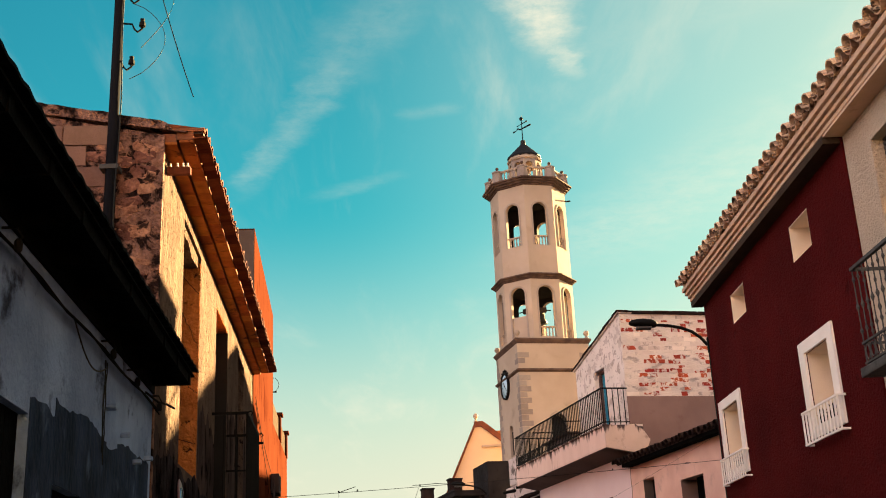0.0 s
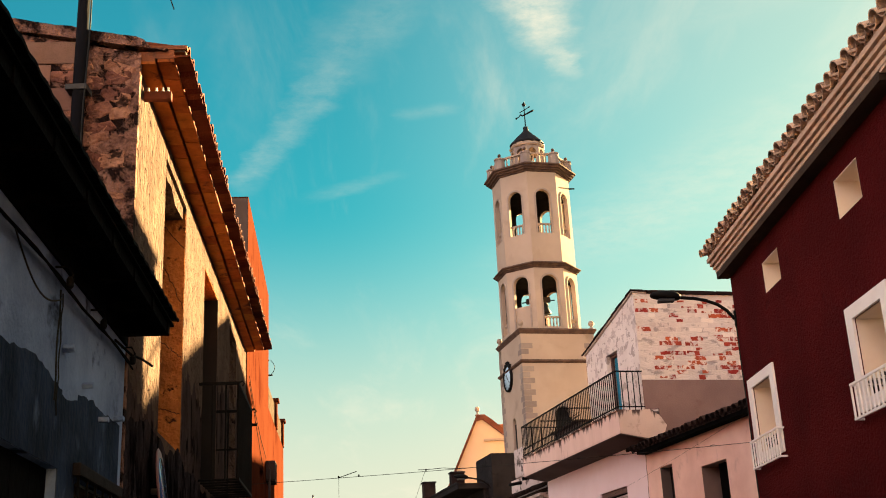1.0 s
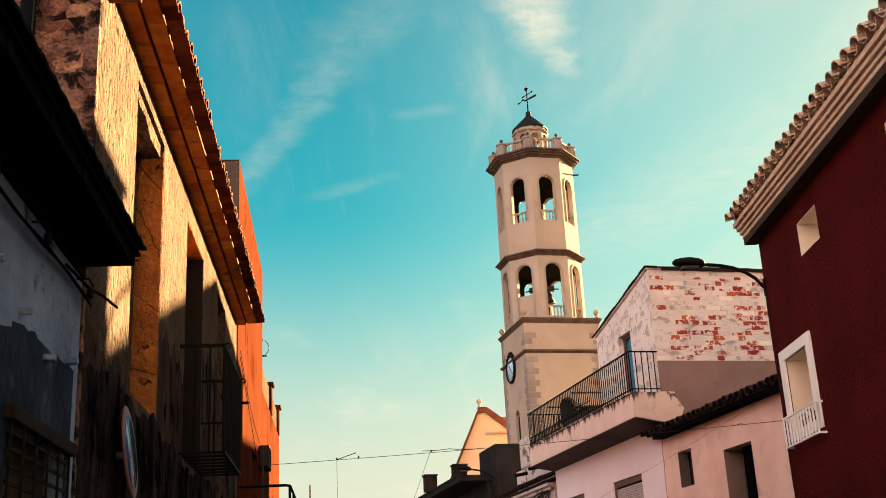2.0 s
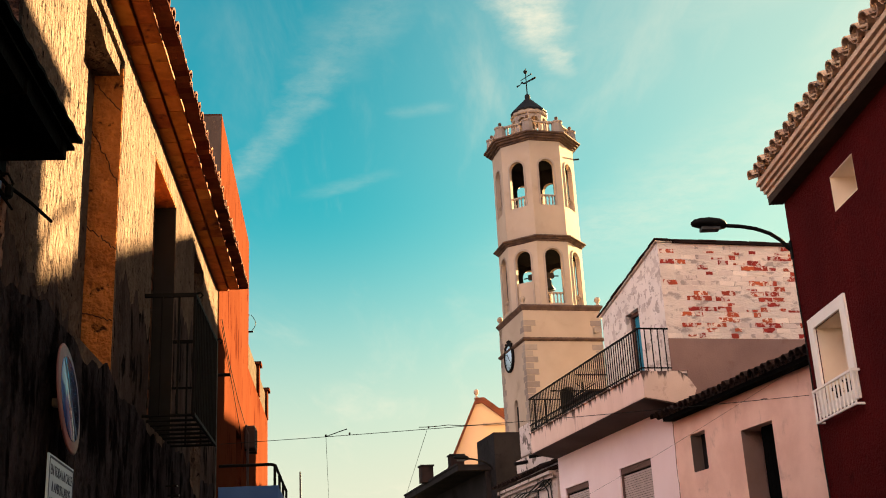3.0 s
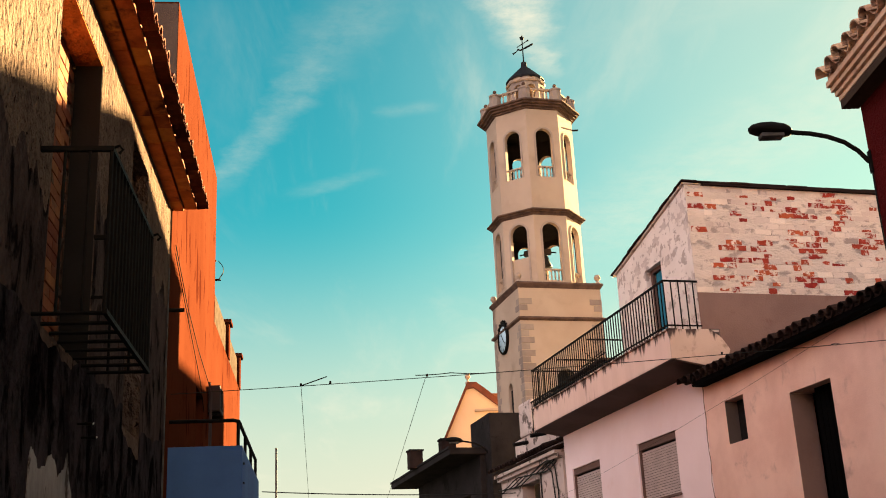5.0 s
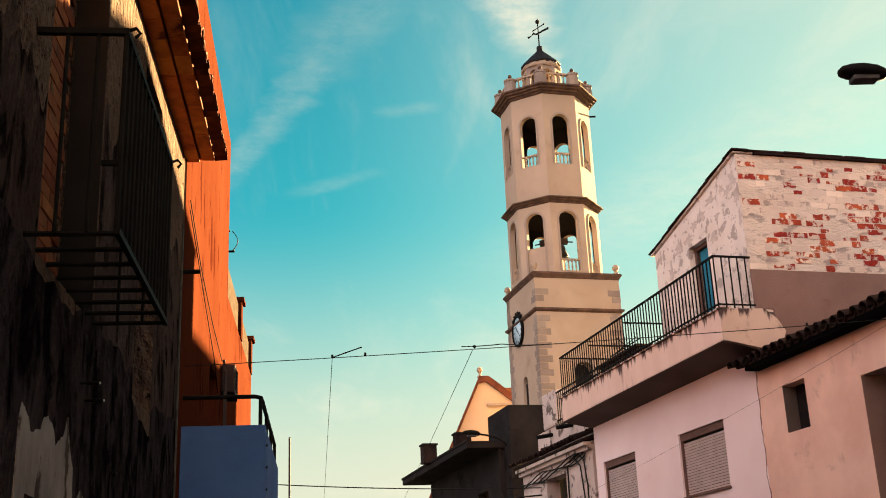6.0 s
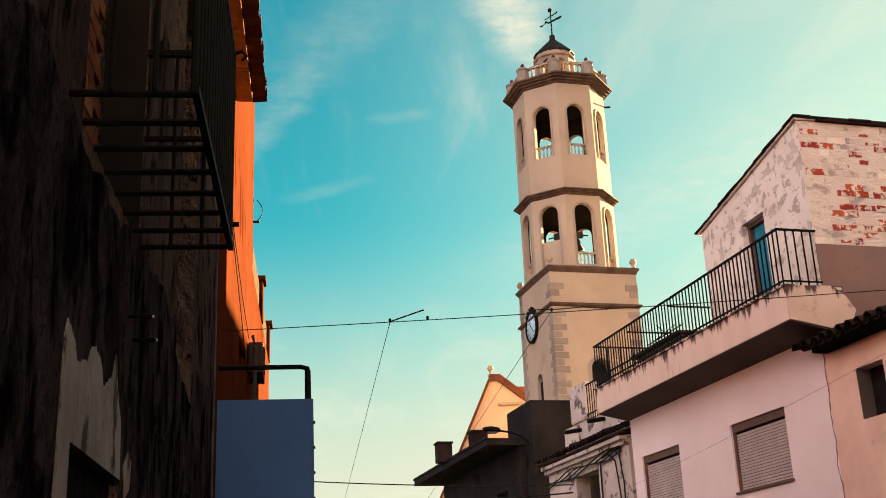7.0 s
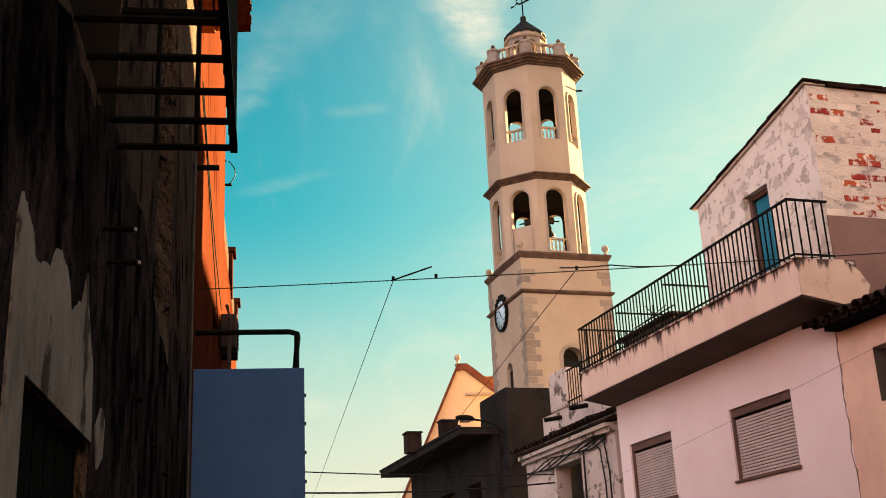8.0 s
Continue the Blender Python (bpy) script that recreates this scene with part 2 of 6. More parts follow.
M = {
    "asphalt": mat("asphalt", (0.06, 0.06, 0.062), (0.04, 0.04, 0.042), 0.8, 0.9, 0.3, 90),
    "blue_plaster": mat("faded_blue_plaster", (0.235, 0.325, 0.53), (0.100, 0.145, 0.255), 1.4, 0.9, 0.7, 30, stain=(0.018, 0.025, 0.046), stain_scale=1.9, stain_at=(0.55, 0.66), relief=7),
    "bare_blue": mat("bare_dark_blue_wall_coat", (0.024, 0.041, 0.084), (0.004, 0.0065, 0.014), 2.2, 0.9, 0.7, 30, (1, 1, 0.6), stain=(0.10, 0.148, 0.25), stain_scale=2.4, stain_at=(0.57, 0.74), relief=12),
    # near-black: shade under eaves and in openings is put into this colour
    "tin": mat("near_black_and_shade", (0.003, 0.0027, 0.0028), (0.0015, 0.0015, 0.0015), 2, 0.9, 0.3, 30, spec=0.02),
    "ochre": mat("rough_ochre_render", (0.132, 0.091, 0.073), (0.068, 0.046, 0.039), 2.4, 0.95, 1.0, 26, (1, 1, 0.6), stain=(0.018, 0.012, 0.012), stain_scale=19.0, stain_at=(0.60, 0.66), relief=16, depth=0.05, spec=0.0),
    # ochre_low and ochre_mid carry the wall's shade in their colour
    "ochre_low": mat("shade_brown_render", (0.053, 0.042, 0.047), (0.0115, 0.009, 0.011), 3.2, 0.95, 1.0, 34, (1, 1, 0.5), stain=(0.0055, 0.0044, 0.005), stain_scale=4.0, stain_at=(0.48, 0.60), relief=20, depth=0.05, spec=0.0),
    # orange carries the bounced light on the jamb and opening head
    "jamb": mat("bounce_orange_render", (0.40, 0.145, 0.040), (0.20, 0.066, 0.020), 3, 0.95, 0.9, 25, relief=9, stain=(0.05, 0.021, 0.010), stain_scale=5, stain_at=(0.60, 0.66), depth=0.04),
    "patch": mat("bare_grey_plaster", (0.27, 0.24, 0.24), (0.13, 0.112, 0.112), 3.2, 0.9, 0.6, 25, (1, 1, 0.5), stain=(0.050, 0.036, 0.034), stain_scale=4.5, stain_at=(0.55, 0.61), relief=14),
    "soffit_wood": mat("orange_soffit_tile", (0.36, 0.105, 0.021), (0.19, 0.050, 0.011), 6, 0.8, 0.3, 30, rand=0.16, stain=(0.07, 0.02, 0.008), stain_scale=4, stain_at=(0.56, 0.70)),
    "clay": mat("old_clay_tile", (0.22, 0.075, 0.036), (0.11, 0.036, 0.02), 3, 0.85, 0.4, 40, stain=(0.06, 0.04, 0.03), stain_scale=4, stain_at=(0.55, 0.72), rand=0.25),
    "clay_edge": mat("deep_red_eave_tile", (0.115, 0.024, 0.011), (0.040, 0.009, 0.005), 5, 0.85, 0.4, 40, rand=0.4),
    "clay_dark": mat("sooted_clay_tile", (0.034, 0.019, 0.016), (0.011, 0.008, 0.008), 3, 0.9, 0.4, 40, rand=0.3),
    "clay_pale": mat("sandy_clay_tile", (0.62, 0.42, 0.29), (0.42, 0.26, 0.175), 4, 0.85, 0.35, 40, stain=(0.07, 0.045, 0.035), stain_scale=7, stain_at=(0.54, 0.66), rand=0.22),
    "cornice_paint": mat("cream_cornice", (0.68, 0.475, 0.345), (0.52, 0.35, 0.25), 1.5, 0.8, 0.2, 40, stain=(0.36, 0.235, 0.165), stain_scale=2.5, stain_at=(0.58, 0.74)),
    "block": mat("brown_concrete_block", (0.20, 0.112, 0.085), (0.135, 0.074, 0.056), 3, 0.9, 0.5, 60, rand=0.15),
    "mortar": mat("grey_brown_mortar", (0.30, 0.155, 0.115), (0.085, 0.036, 0.026), 7, 0.95, 1.0, 30, relief=14, stain=(0.016, 0.008, 0.007), stain_scale=6, stain_at=(0.50, 0.58), depth=0.04),
    "rubble": mat("rubble_stone", (0.33, 0.152, 0.104), (0.10, 0.038, 0.026), 6, 0.95, 0.9, 30, rand=0.45, relief=12, stain=(0.03, 0.014, 0.011), stain_scale=9, stain_at=(0.55, 0.63), depth=0.04),
    "ochre_mid": mat("shade_grey_render", (0.078, 0.056, 0.052), (0.032, 0.022, 0.022), 2.6, 0.95, 1.0, 26, (1, 1, 0.4), stain=(0.010, 0.0075, 0.008), stain_scale=5.0, stain_at=(0.52, 0.62), relief=16, depth=0.05, spec=0.0),
    "cream": mat("cream_plaster", (0.62, 0.46, 0.38), (0.50, 0.36, 0.30), 2.2, 0.9, 0.4, 40),
    "orange": mat("orange_painted_render", (0.064, 0.0172, 0.0086), (0.048, 0.0120, 0.0058), 0.9, 0.85, 0.4, 40, stain=(0.030, 0.0064, 0.0034), stain_scale=3.4, stain_at=(0.58, 0.62), stretch=(1, 1, 0.28), spec=0.0),
    "orange_side": mat("weathered_parapet", (0.125, 0.086, 0.070), (0.075, 0.051, 0.042), 1.5, 0.9, 0.4, 30),
    "yellow_panel": mat("pale_parapet_panel", (0.066, 0.050, 0.042), (0.036, 0.025, 0.020), 9, 0.9, 0.6, 20, spec=0.0),
    "blue_white": mat("pale_blue_parapet_paint", (0.062, 0.135, 0.33), (0.045, 0.100, 0.26), 1.1, 0.7, 0.2, 60, stain=(0.038, 0.080, 0.20), stain_scale=1.6, stain_at=(0.55, 0.75)),
    "red": mat("oxblood_red_render", (0.088, 0.0072, 0.0076), (0.048, 0.0042, 0.0046), 0.8, 0.9, 0.8, 60, stain=(0.045, 0.004, 0.0045), stain_scale=3.2, stain_at=(0.56, 0.72), spec=0.03, relief=22),
    "white": mat("white_window_paint", (0.92, 0.85, 0.80), (0.84, 0.76, 0.70), 1.5, 0.7, 0.1, 50),
    "reveal": mat("cream_reveal_paint", (0.82, 0.68, 0.54), (0.74, 0.58, 0.44), 1.5, 0.8, 0.15, 50),
    "roughcast": mat("beige_roughcast", (0.58, 0.46, 0.36), (0.46, 0.36, 0.28), 1.0, 0.95, 0.9, 60, relief=28),
    "salmon": mat("salmon_render", (0.88, 0.60, 0.50), (0.68, 0.40, 0.325), 0.9, 0.9, 0.25, 50, stain=(0.46, 0.275, 0.235), stain_scale=1.7, stain_at=(0.56, 0.74)),
    "pink": mat("pink_render", (0.90, 0.735, 0.755), (0.82, 0.64, 0.65), 0.6, 0.85, 0.15, 60, stain=(0.72, 0.44, 0.38), stain_scale=0.9, stain_at=(0.60, 0.85)),
    "slab": mat("stained_balcony_edge", (0.78, 0.58, 0.51), (0.68, 0.49, 0.42), 1.0, 0.9, 0.3, 40, stretch=(2.5, 2.5, 0.35), stain=(0.42, 0.27, 0.23), stain_scale=2.0, stain_at=(0.57, 0.72), drip=(5.41, (0.09, 0.06, 0.055), 1.1)),
    "slab_end": mat("cream_slab_end_plaster", (0.64, 0.475, 0.40), (0.54, 0.39, 0.325), 1.6, 0.9, 0.4, 40, stain=(0.36, 0.25, 0.21), stain_scale=3.0, stain_at=(0.57, 0.70), drip=(5.41, (0.09, 0.06, 0.055), 1.1)),
    "soffit_dark": mat("grey_and_slab_shade", (0.12, 0.092, 0.085), (0.085, 0.065, 0.06), 1.2, 0.9, 0.2, 40),
    "peeling": mat("peeling_cream_paint", (0.75, 0.655, 0.61), (0.64, 0.55, 0.505), 1.6, 0.9, 0.4, 40, stain=(0.42, 0.345, 0.315), stain_scale=5.0, stain_at=(0.545, 0.585)),
    "limewash": mat("worn_limewash_mortar", (0.72, 0.595, 0.525), (0.58, 0.47, 0.41), 1.8, 0.95, 0.6, 35, (1, 1, 2.2), stain=(0.36, 0.285, 0.26), stain_scale=2.4, stain_at=(0.54, 0.64), relief=14),
    "brick_lime": mat("whitewashed_brick", (0.72, 0.59, 0.52), (0.60, 0.47, 0.41), 2, 0.9, 0.5, 40, rand=0.14, stain=(0.38, 0.30, 0.27), stain_scale=2.5, stain_at=(0.55, 0.62)),
    "brick_red": mat("exposed_red_brick", (0.42, 0.070, 0.038), (0.25, 0.040, 0.023), 5, 0.9, 0.5, 40, rand=0.22, stain=(0.64, 0.50, 0.43), stain_scale=8, stain_at=(0.50, 0.56)),
    "bare_coat": mat("bare_grey_undercoat", (0.60, 0.505, 0.465), (0.46, 0.375, 0.345), 5, 0.95, 0.5, 35, relief=16),
    "brown_render": mat("brown_cement_render", (0.25, 0.155, 0.134), (0.195, 0.118, 0.101), 1.0, 0.9, 0.4, 40, stain=(0.20, 0.115, 0.095), stain_scale=2.2, stain_at=(0.56, 0.72)),
    "iron": mat("black_iron", (0.009, 0.008, 0.008), (0.005, 0.0045, 0.0045), 6, 0.7, 0.2, 60),
    "grey_iron": mat("grey_painted_iron", (0.09, 0.085, 0.085), (0.04, 0.038, 0.038), 8, 0.6, 0.2, 60),
    "shutter": mat("grey_brown_roller_slat", (0.58, 0.47, 0.45), (0.47, 0.375, 0.36), 3, 0.6, 0.1, 40),
    "frame_brown": mat("brown_window_frame", (0.16, 0.09, 0.075), (0.11, 0.065, 0.055), 4, 0.6, 0.1, 40),
    # near-black stands in for missing light inside rooms and voids
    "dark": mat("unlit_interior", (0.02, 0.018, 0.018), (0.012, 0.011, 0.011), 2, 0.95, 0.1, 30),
    "old_wood": mat("dark_old_wood", (0.06, 0.04, 0.03), (0.035, 0.024, 0.018), 3, 0.8, 0.4, 40, stretch=(1, 1, 0.15)),
    "door_blue": mat("turquoise_blue_door_paint", (0.03, 0.20, 0.30), (0.02, 0.14, 0.22), 3, 0.6, 0.1, 40),
    "tower": mat("tan_tower_render", (0.425, 0.322, 0.252), (0.355, 0.262, 0.203), 0.6, 0.9, 0.2, 30, stain=(0.30, 0.222, 0.168), stain_scale=0.9, stain_at=(0.54, 0.76)),
    "quoin": mat("grey_quoin_stone", (0.30, 0.235, 0.205), (0.225, 0.175, 0.15), 2, 0.9, 0.3, 30, rand=0.15),
    # cornice stone darkened to carry the shadow lines under its courses
    "tower_cornice": mat("shadow_toned_cornice_stone", (0.14, 0.084, 0.064), (0.055, 0.034, 0.028), 2.5, 0.9, 0.4, 25),
    "surround": mat("pale_arch_surround", (0.34, 0.265, 0.225), (0.27, 0.205, 0.17), 2, 0.9, 0.2, 30),
    "baluster": mat("cream_baluster", (0.40, 0.30, 0.235), (0.30, 0.22, 0.165), 2, 0.8, 0.2, 30),
    "dome": mat("dark_glazed_dome_tile", (0.02, 0.019, 0.022), (0.012, 0.012, 0.015), 4, 0.5, 0.3, 20),
    "bell": mat("dark_bronze", (0.045, 0.04, 0.035), (0.03, 0.026, 0.022), 4, 0.5, 0.2, 20, metal=0.6),
    "clock_face": mat("pale_blue_clock_face", (0.50, 0.66, 0.78), (0.42, 0.58, 0.72), 3, 0.5, 0.05, 30),
    "church": mat("peach_church_render", (0.53, 0.385, 0.275), (0.47, 0.335, 0.235), 0.5, 0.9, 0.15, 30),
    "coping": mat("red_brick_coping", (0.15, 0.050, 0.030), (0.075, 0.026, 0.018), 2, 0.9, 0.4, 25),
    "grey_block": mat("dark_cement_and_shade", (0.024, 0.020, 0.021), (0.011, 0.0095, 0.010), 1.4, 0.95, 0.4, 30, stain=(0.006, 0.005, 0.005), stain_scale=1.8, stain_at=(0.55, 0.68)),
    "chalk": mat("grimy_white_wall", (0.62, 0.50, 0.47), (0.46, 0.37, 0.345), 1.5, 0.9, 0.4, 30, stain=(0.13, 0.10, 0.09), stain_scale=3.0, stain_at=(0.53, 0.62)),
    "cable": mat("black_cable", (0.02, 0.02, 0.02), (0.014, 0.014, 0.014), 5, 0.6, 0.05, 40),
    "porcelain": mat("white_porcelain", (0.7, 0.66, 0.6), (0.6, 0.56, 0.5), 5, 0.35, 0.05, 40),
    "pole": mat("tarred_timber_pole", (0.010, 0.010, 0.013), (0.006, 0.006, 0.008), 4, 0.9, 0.5, 30, stretch=(1, 1, 0.1), spec=0.03),
    "sign_red": mat("faded_red_sign_paint", (0.15, 0.065, 0.072), (0.12, 0.052, 0.06), 4, 0.4, 0.05, 40),
    "sign_blue": mat("blue_sign_paint", (0.012, 0.06, 0.22), (0.01, 0.05, 0.19), 4, 0.0, 0.0, 40, spec=1.0),
    "sign_white": mat("white_sign_enamel", (0.42, 0.53, 0.66), (0.36, 0.47, 0.60), 4, 0.35, 0.05, 40),
    "navy": mat("navy_sign_lettering", (0.03, 0.05, 0.10), (0.025, 0.04, 0.08), 4, 0.5, 0.05, 40),
    "ac": mat("dusty_metal_casing", (0.045, 0.032, 0.032), (0.028, 0.021, 0.021), 3, 0.6, 0.1, 40),
}

# ---- building helpers ----


def thing(name, loc, rz=0.0, label="", category="", group="", kind=""):
    e = new(name)
    e.matrix_basis = pose(*loc, 0, 0, rz)
    e.empty_display_size = 0.3
    return tagged(e, label, category, group, kind)


def link(name, mesh, parent, label="", m=None):
    ob = new(name, mesh)
    ob.parent = parent
    if m is not None:
        ob.matrix_basis = m
    return tagged(ob, label)


def part(name, bm, material, parent, label="", m=None):
    me = bpy.data.meshes.new(name)
    bmesh.ops.recalc_face_normals(bm, faces=bm.faces)
    bm.to_mesh(me)
    bm.free()
    for one in material if isinstance(material, (list, tuple)) else [material]:
        me.materials.append(M[one])
    return link(name, me, parent, label, m)


def box(bm, lo, hi, index=0):
    v = [bm.verts.new((x, y, z)) for z in (lo[2], hi[2]) for y in (lo[1], hi[1]) for x in (lo[0], hi[0])]
    for q in ((0, 2, 3, 1), (4, 5, 7, 6), (0, 1, 5, 4), (1, 3, 7, 5), (3, 2, 6, 7), (2, 0, 4, 6)):
        bm.faces.new([v[i] for i in q]).material_index = index
    return v


def boxes(*pairs):
    bm = bmesh.new()
    for lo, hi in pairs:
        box(bm, lo, hi)
    return bm


def soft_box(lo, hi, r=0.01):
    bm = boxes((lo, hi))
    bmesh.ops.bevel(bm, geom=list(bm.edges), offset=r, segments=2, affect="EDGES", profile=0.6)
    return bm


def panel(s0, s1, z0, z1, d0, d1, holes=()):
    """An upright wall along x with thickness from d0 to d1 and rectangular holes (sa, sb, za, zb) through it."""
    bm = bmesh.new()
    ss = sorted({s0, s1, *(v for h in holes for v in h[:2] if s0 < v < s1)})
    zs = sorted({z0, z1, *(v for h in holes for v in h[2:] if z0 < v < z1)})
    full = [[not any(h[0] < (a + b) / 2 < h[1] and h[2] < (c + d) / 2 < h[3] for h in holes) for c, d in zip(zs, zs[1:])] for a, b in zip(ss, ss[1:])]
    got = {}

    def at(i, j, d):
        if (i, j, d) not in got:
            got[i, j, d] = bm.verts.new((ss[i], d, zs[j]))
        return got[i, j, d]

    ni, nj = len(ss) - 1, len(zs) - 1
    for i in range(ni):
        for j in range(nj):
            if not full[i][j]:
                continue
            bm.faces.new([at(i, j, d0), at(i + 1, j, d0), at(i + 1, j + 1, d0), at(i, j + 1, d0)])
            bm.faces.new([at(i, j, d1), at(i, j + 1, d1), at(i + 1, j + 1, d1), at(i + 1, j, d1)])
            for di, dj, a, b in ((-1, 0, (i, j), (i, j + 1)), (1, 0, (i + 1, j), (i + 1, j + 1)), (0, -1, (i, j), (i + 1, j)), (0, 1, (i, j + 1), (i + 1, j + 1))):
                k, l = i + di, j + dj
                if not (0 <= k < ni and 0 <= l < nj and full[k][l]):
                    bm.faces.new([at(*a, d0), at(*b, d0), at(*b, d1), at(*a, d1)])
    return bm


def prism(pts, d0, d1, axis="y"):
    """Outline in (s, z) drawn out from d0 to d1 along y (or in (y, z) along x, or in (x, y) along z)."""
    bm = bmesh.new()
    put = {"y": lambda a, b, d: (a, d, b), "x": lambda a, b, d: (d, a, b), "z": lambda a, b, d: (a, b, d)}[axis]
    lo, hi = [[bm.verts.new(put(a, b, d)) for a, b in pts] for d in (d0, d1)]
    bm.faces.new(lo)
    bm.faces.new(hi[::-1])
    n = len(pts)
    for i in range(n):
        bm.faces.new([lo[i], lo[(i + 1) % n], hi[(i + 1) % n], hi[i]])
    return bm


def tube(bm, pts, r=0.01, n=6, caps=True):
    """A round bar along the points."""
    pts = [Vector(p) for p in pts]
    rings = []
    for i, p in enumerate(pts):
        d = (pts[min(i + 1, len(pts) - 1)] - pts[max(i - 1, 0)]).normalized()
        up = Vector((0, 0, 1)) if abs(d.z) < 0.95 else Vector((1, 0, 0))
        a = d.cross(up).normalized()
        b = a.cross(d)
        rr = r[i] if isinstance(r, (list, tuple)) else r
        rings.append([bm.verts.new(p + rr * (math.cos(2 * math.pi * k / n) * a + math.sin(2 * math.pi * k / n) * b)) for k in range(n)])
    for a, b in zip(rings, rings[1:]):
        for k in range(n):
            bm.faces.new([a[k], a[(k + 1) % n], b[(k + 1) % n], b[k]])
    if caps:
        bm.faces.new(rings[0])
        bm.faces.new(rings[-1][::-1])
    return bm


def tubes(paths, r=0.01, n=6):
    bm = bmesh.new()
    for p in paths:
        tube(bm, p, r, n)
    return bm


def lathe(profile, n=16, at=(0, 0, 0)):
    """A turned shape: profile of (radius, height)."""
    bm = bmesh.new()
    rings = [[bm.verts.new((at[0] + r * math.cos(2 * math.pi * k / n), at[1] + r * math.sin(2 * math.pi * k / n), at[2] + h)) for k in range(n)] for r, h in profile]
    for a, b in zip(rings, rings[1:]):
        for k in range(n):
            bm.faces.new([a[k], a[(k + 1) % n], b[(k + 1) % n], b[k]])
    bm.faces.new(rings[0][::-1])
    bm.faces.new(rings[-1])
    for f in bm.faces:
        f.smooth = n > 8
    return bm


def sag(a, b, drop, n=14):
    a, b = Vector(a), Vector(b)
    return [a.lerp(b, i / n) - Vector((0, 0, 4 * drop * (i / n) * (1 - i / n))) for i in range(n + 1)]


def barrel_tile(length=0.42, r0=0.095, r1=0.08, thick=0.014, n=8, flip=1):
    """A half-round clay tile along y, wide end at y = 0, hollow side down (flip 1) or up (flip -1)."""
    bm = bmesh.new()
    rows = []
    for y, r in ((0, r0), (length, r1)):
        for rr in (r, r - thick):
            rows.append([bm.verts.new((rr * math.cos(math.pi * k / n), y, flip * rr * math.sin(math.pi * k / n))) for k in range(n + 1)])
    o0, i0, o1, i1 = rows
    for k in range(n):
        for a, b in ((o0, o1), (i0, i1), (o0, i0), (o1, i1)):
            bm.faces.new([a[k], a[k + 1], b[k + 1], b[k]])
    for k in (0, n):
        bm.faces.new([o0[k], o1[k], i1[k], i0[k]])
    return bm


def mesh_of(bm, name, material):
    me = bpy.data.meshes.new(name)
    bmesh.ops.recalc_face_normals(bm, faces=bm.faces)
    bm.to_mesh(me)
    bm.free()
    me.materials.append(M[material])
    return me


def arch_panel(w, z0, z1, a, zb, zs, t, n=10):
    """A wall of width 2w along x, from y = 0 inwards to t, with a round-arched opening of half-width a, foot zb, springing zs."""
    bm = bmesh.new()
    arc = [(-a * math.cos(math.pi * k / n), zs + a * math.sin(math.pi * k / n)) for k in range(n + 1)]
    quads = [[(-w, z0), (-a, z0), (-a, zs), (-w, zs)], [(-w, zs), (-a, zs), (-a, z1), (-w, z1)], [(a, z0), (w, z0), (w, zs), (a, zs)], [(a, zs), (w, zs), (w, z1), (a, z1)], [(-a, z0), (a, z0), (a, zb), (-a, zb)]]
    quads += [[p, q, (q[0], z1), (p[0], z1)] for p, q in zip(arc, arc[1:])]
    for d in (0, t):
        for q in quads:
            bm.faces.new([bm.verts.new((x, d, z)) for x, z in q])
    rim = [(-a, zb), *arc, (a, zb)]
    for p, q in zip(rim, rim[1:] + rim[:1]):
        bm.faces.new([bm.verts.new((x, d, z)) for (x, z), d in ((p, 0), (q, 0), (q, t), (p, t))])
    bmesh.ops.remove_doubles(bm, verts=bm.verts, dist=1e-4)
    return bm


def arch_band(a0, a1, zb, zs, d0, d1, n=12):
    """The raised band round an arched opening, from half-width a0 to a1."""
    bm = bmesh.new()

    def line(a):
        return [(-a, zb), *[(-a * math.cos(math.pi * k / n), zs + a * math.sin(math.pi * k / n)) for k in range(n + 1)], (a, zb)]

    sides = [[bm.verts.new((x, d, z)) for x, z in line(a)] for d in (d0, d1) for a in (a0, a1)]
    for p, q in ((0, 1), (1, 3), (3, 2), (2, 0)):
        for k in range(n + 2):
            bm.faces.new([sides[p][k], sides[p][k + 1], sides[q][k + 1], sides[q][k]])
    return bm


def ngon_prism(profile, n=8, turn=22.5):
    """An n-sided turned shape, vertices at turn degrees: profile of (vertex radius, height)."""
    bm = bmesh.new()
    rings = [[bm.verts.new((r * math.cos(radians(turn + 360 * k / n)), r * math.sin(radians(turn + 360 * k / n)), h)) for k in range(n)] for r, h in profile]
    for a, b in zip(rings, rings[1:]):
        for k in range(n):
            bm.faces.new([a[k], a[(k + 1) % n], b[(k + 1) % n], b[k]])
    bm.faces.new(rings[0][::-1])
    bm.faces.new(rings[-1])
    return bm


def lettering(name, text, size, material, parent, m, label=""):
    cu = bpy.data.curves.new(name, "FONT")
    cu.body, cu.size, cu.align_x, cu.extrude = text, size, "CENTER", 0.0008
    tmp = bpy.data.objects.new(name, cu)
    scene.collection.objects.link(tmp)
    me = bpy.data.meshes.new_from_object(tmp.evaluated_get(bpy.context.evaluated_depsgraph_get()))
    bpy.data.objects.remove(tmp)
    me.materials.clear()
    me.materials.append(M[material])
    return link(name, me, parent, label, m)


# ---- ground ----
g = bmesh.new()
bmesh.ops.create_grid(g, x_segments=40, y_segments=40, size=900)
ground = new("ground", bpy.data.meshes.new("ground"))
g.to_mesh(ground.data)
g.free()
ground.data.materials.append(M["asphalt"])
tagged(ground, "grey asphalt street ground between the houses", "ground", kind="structure")

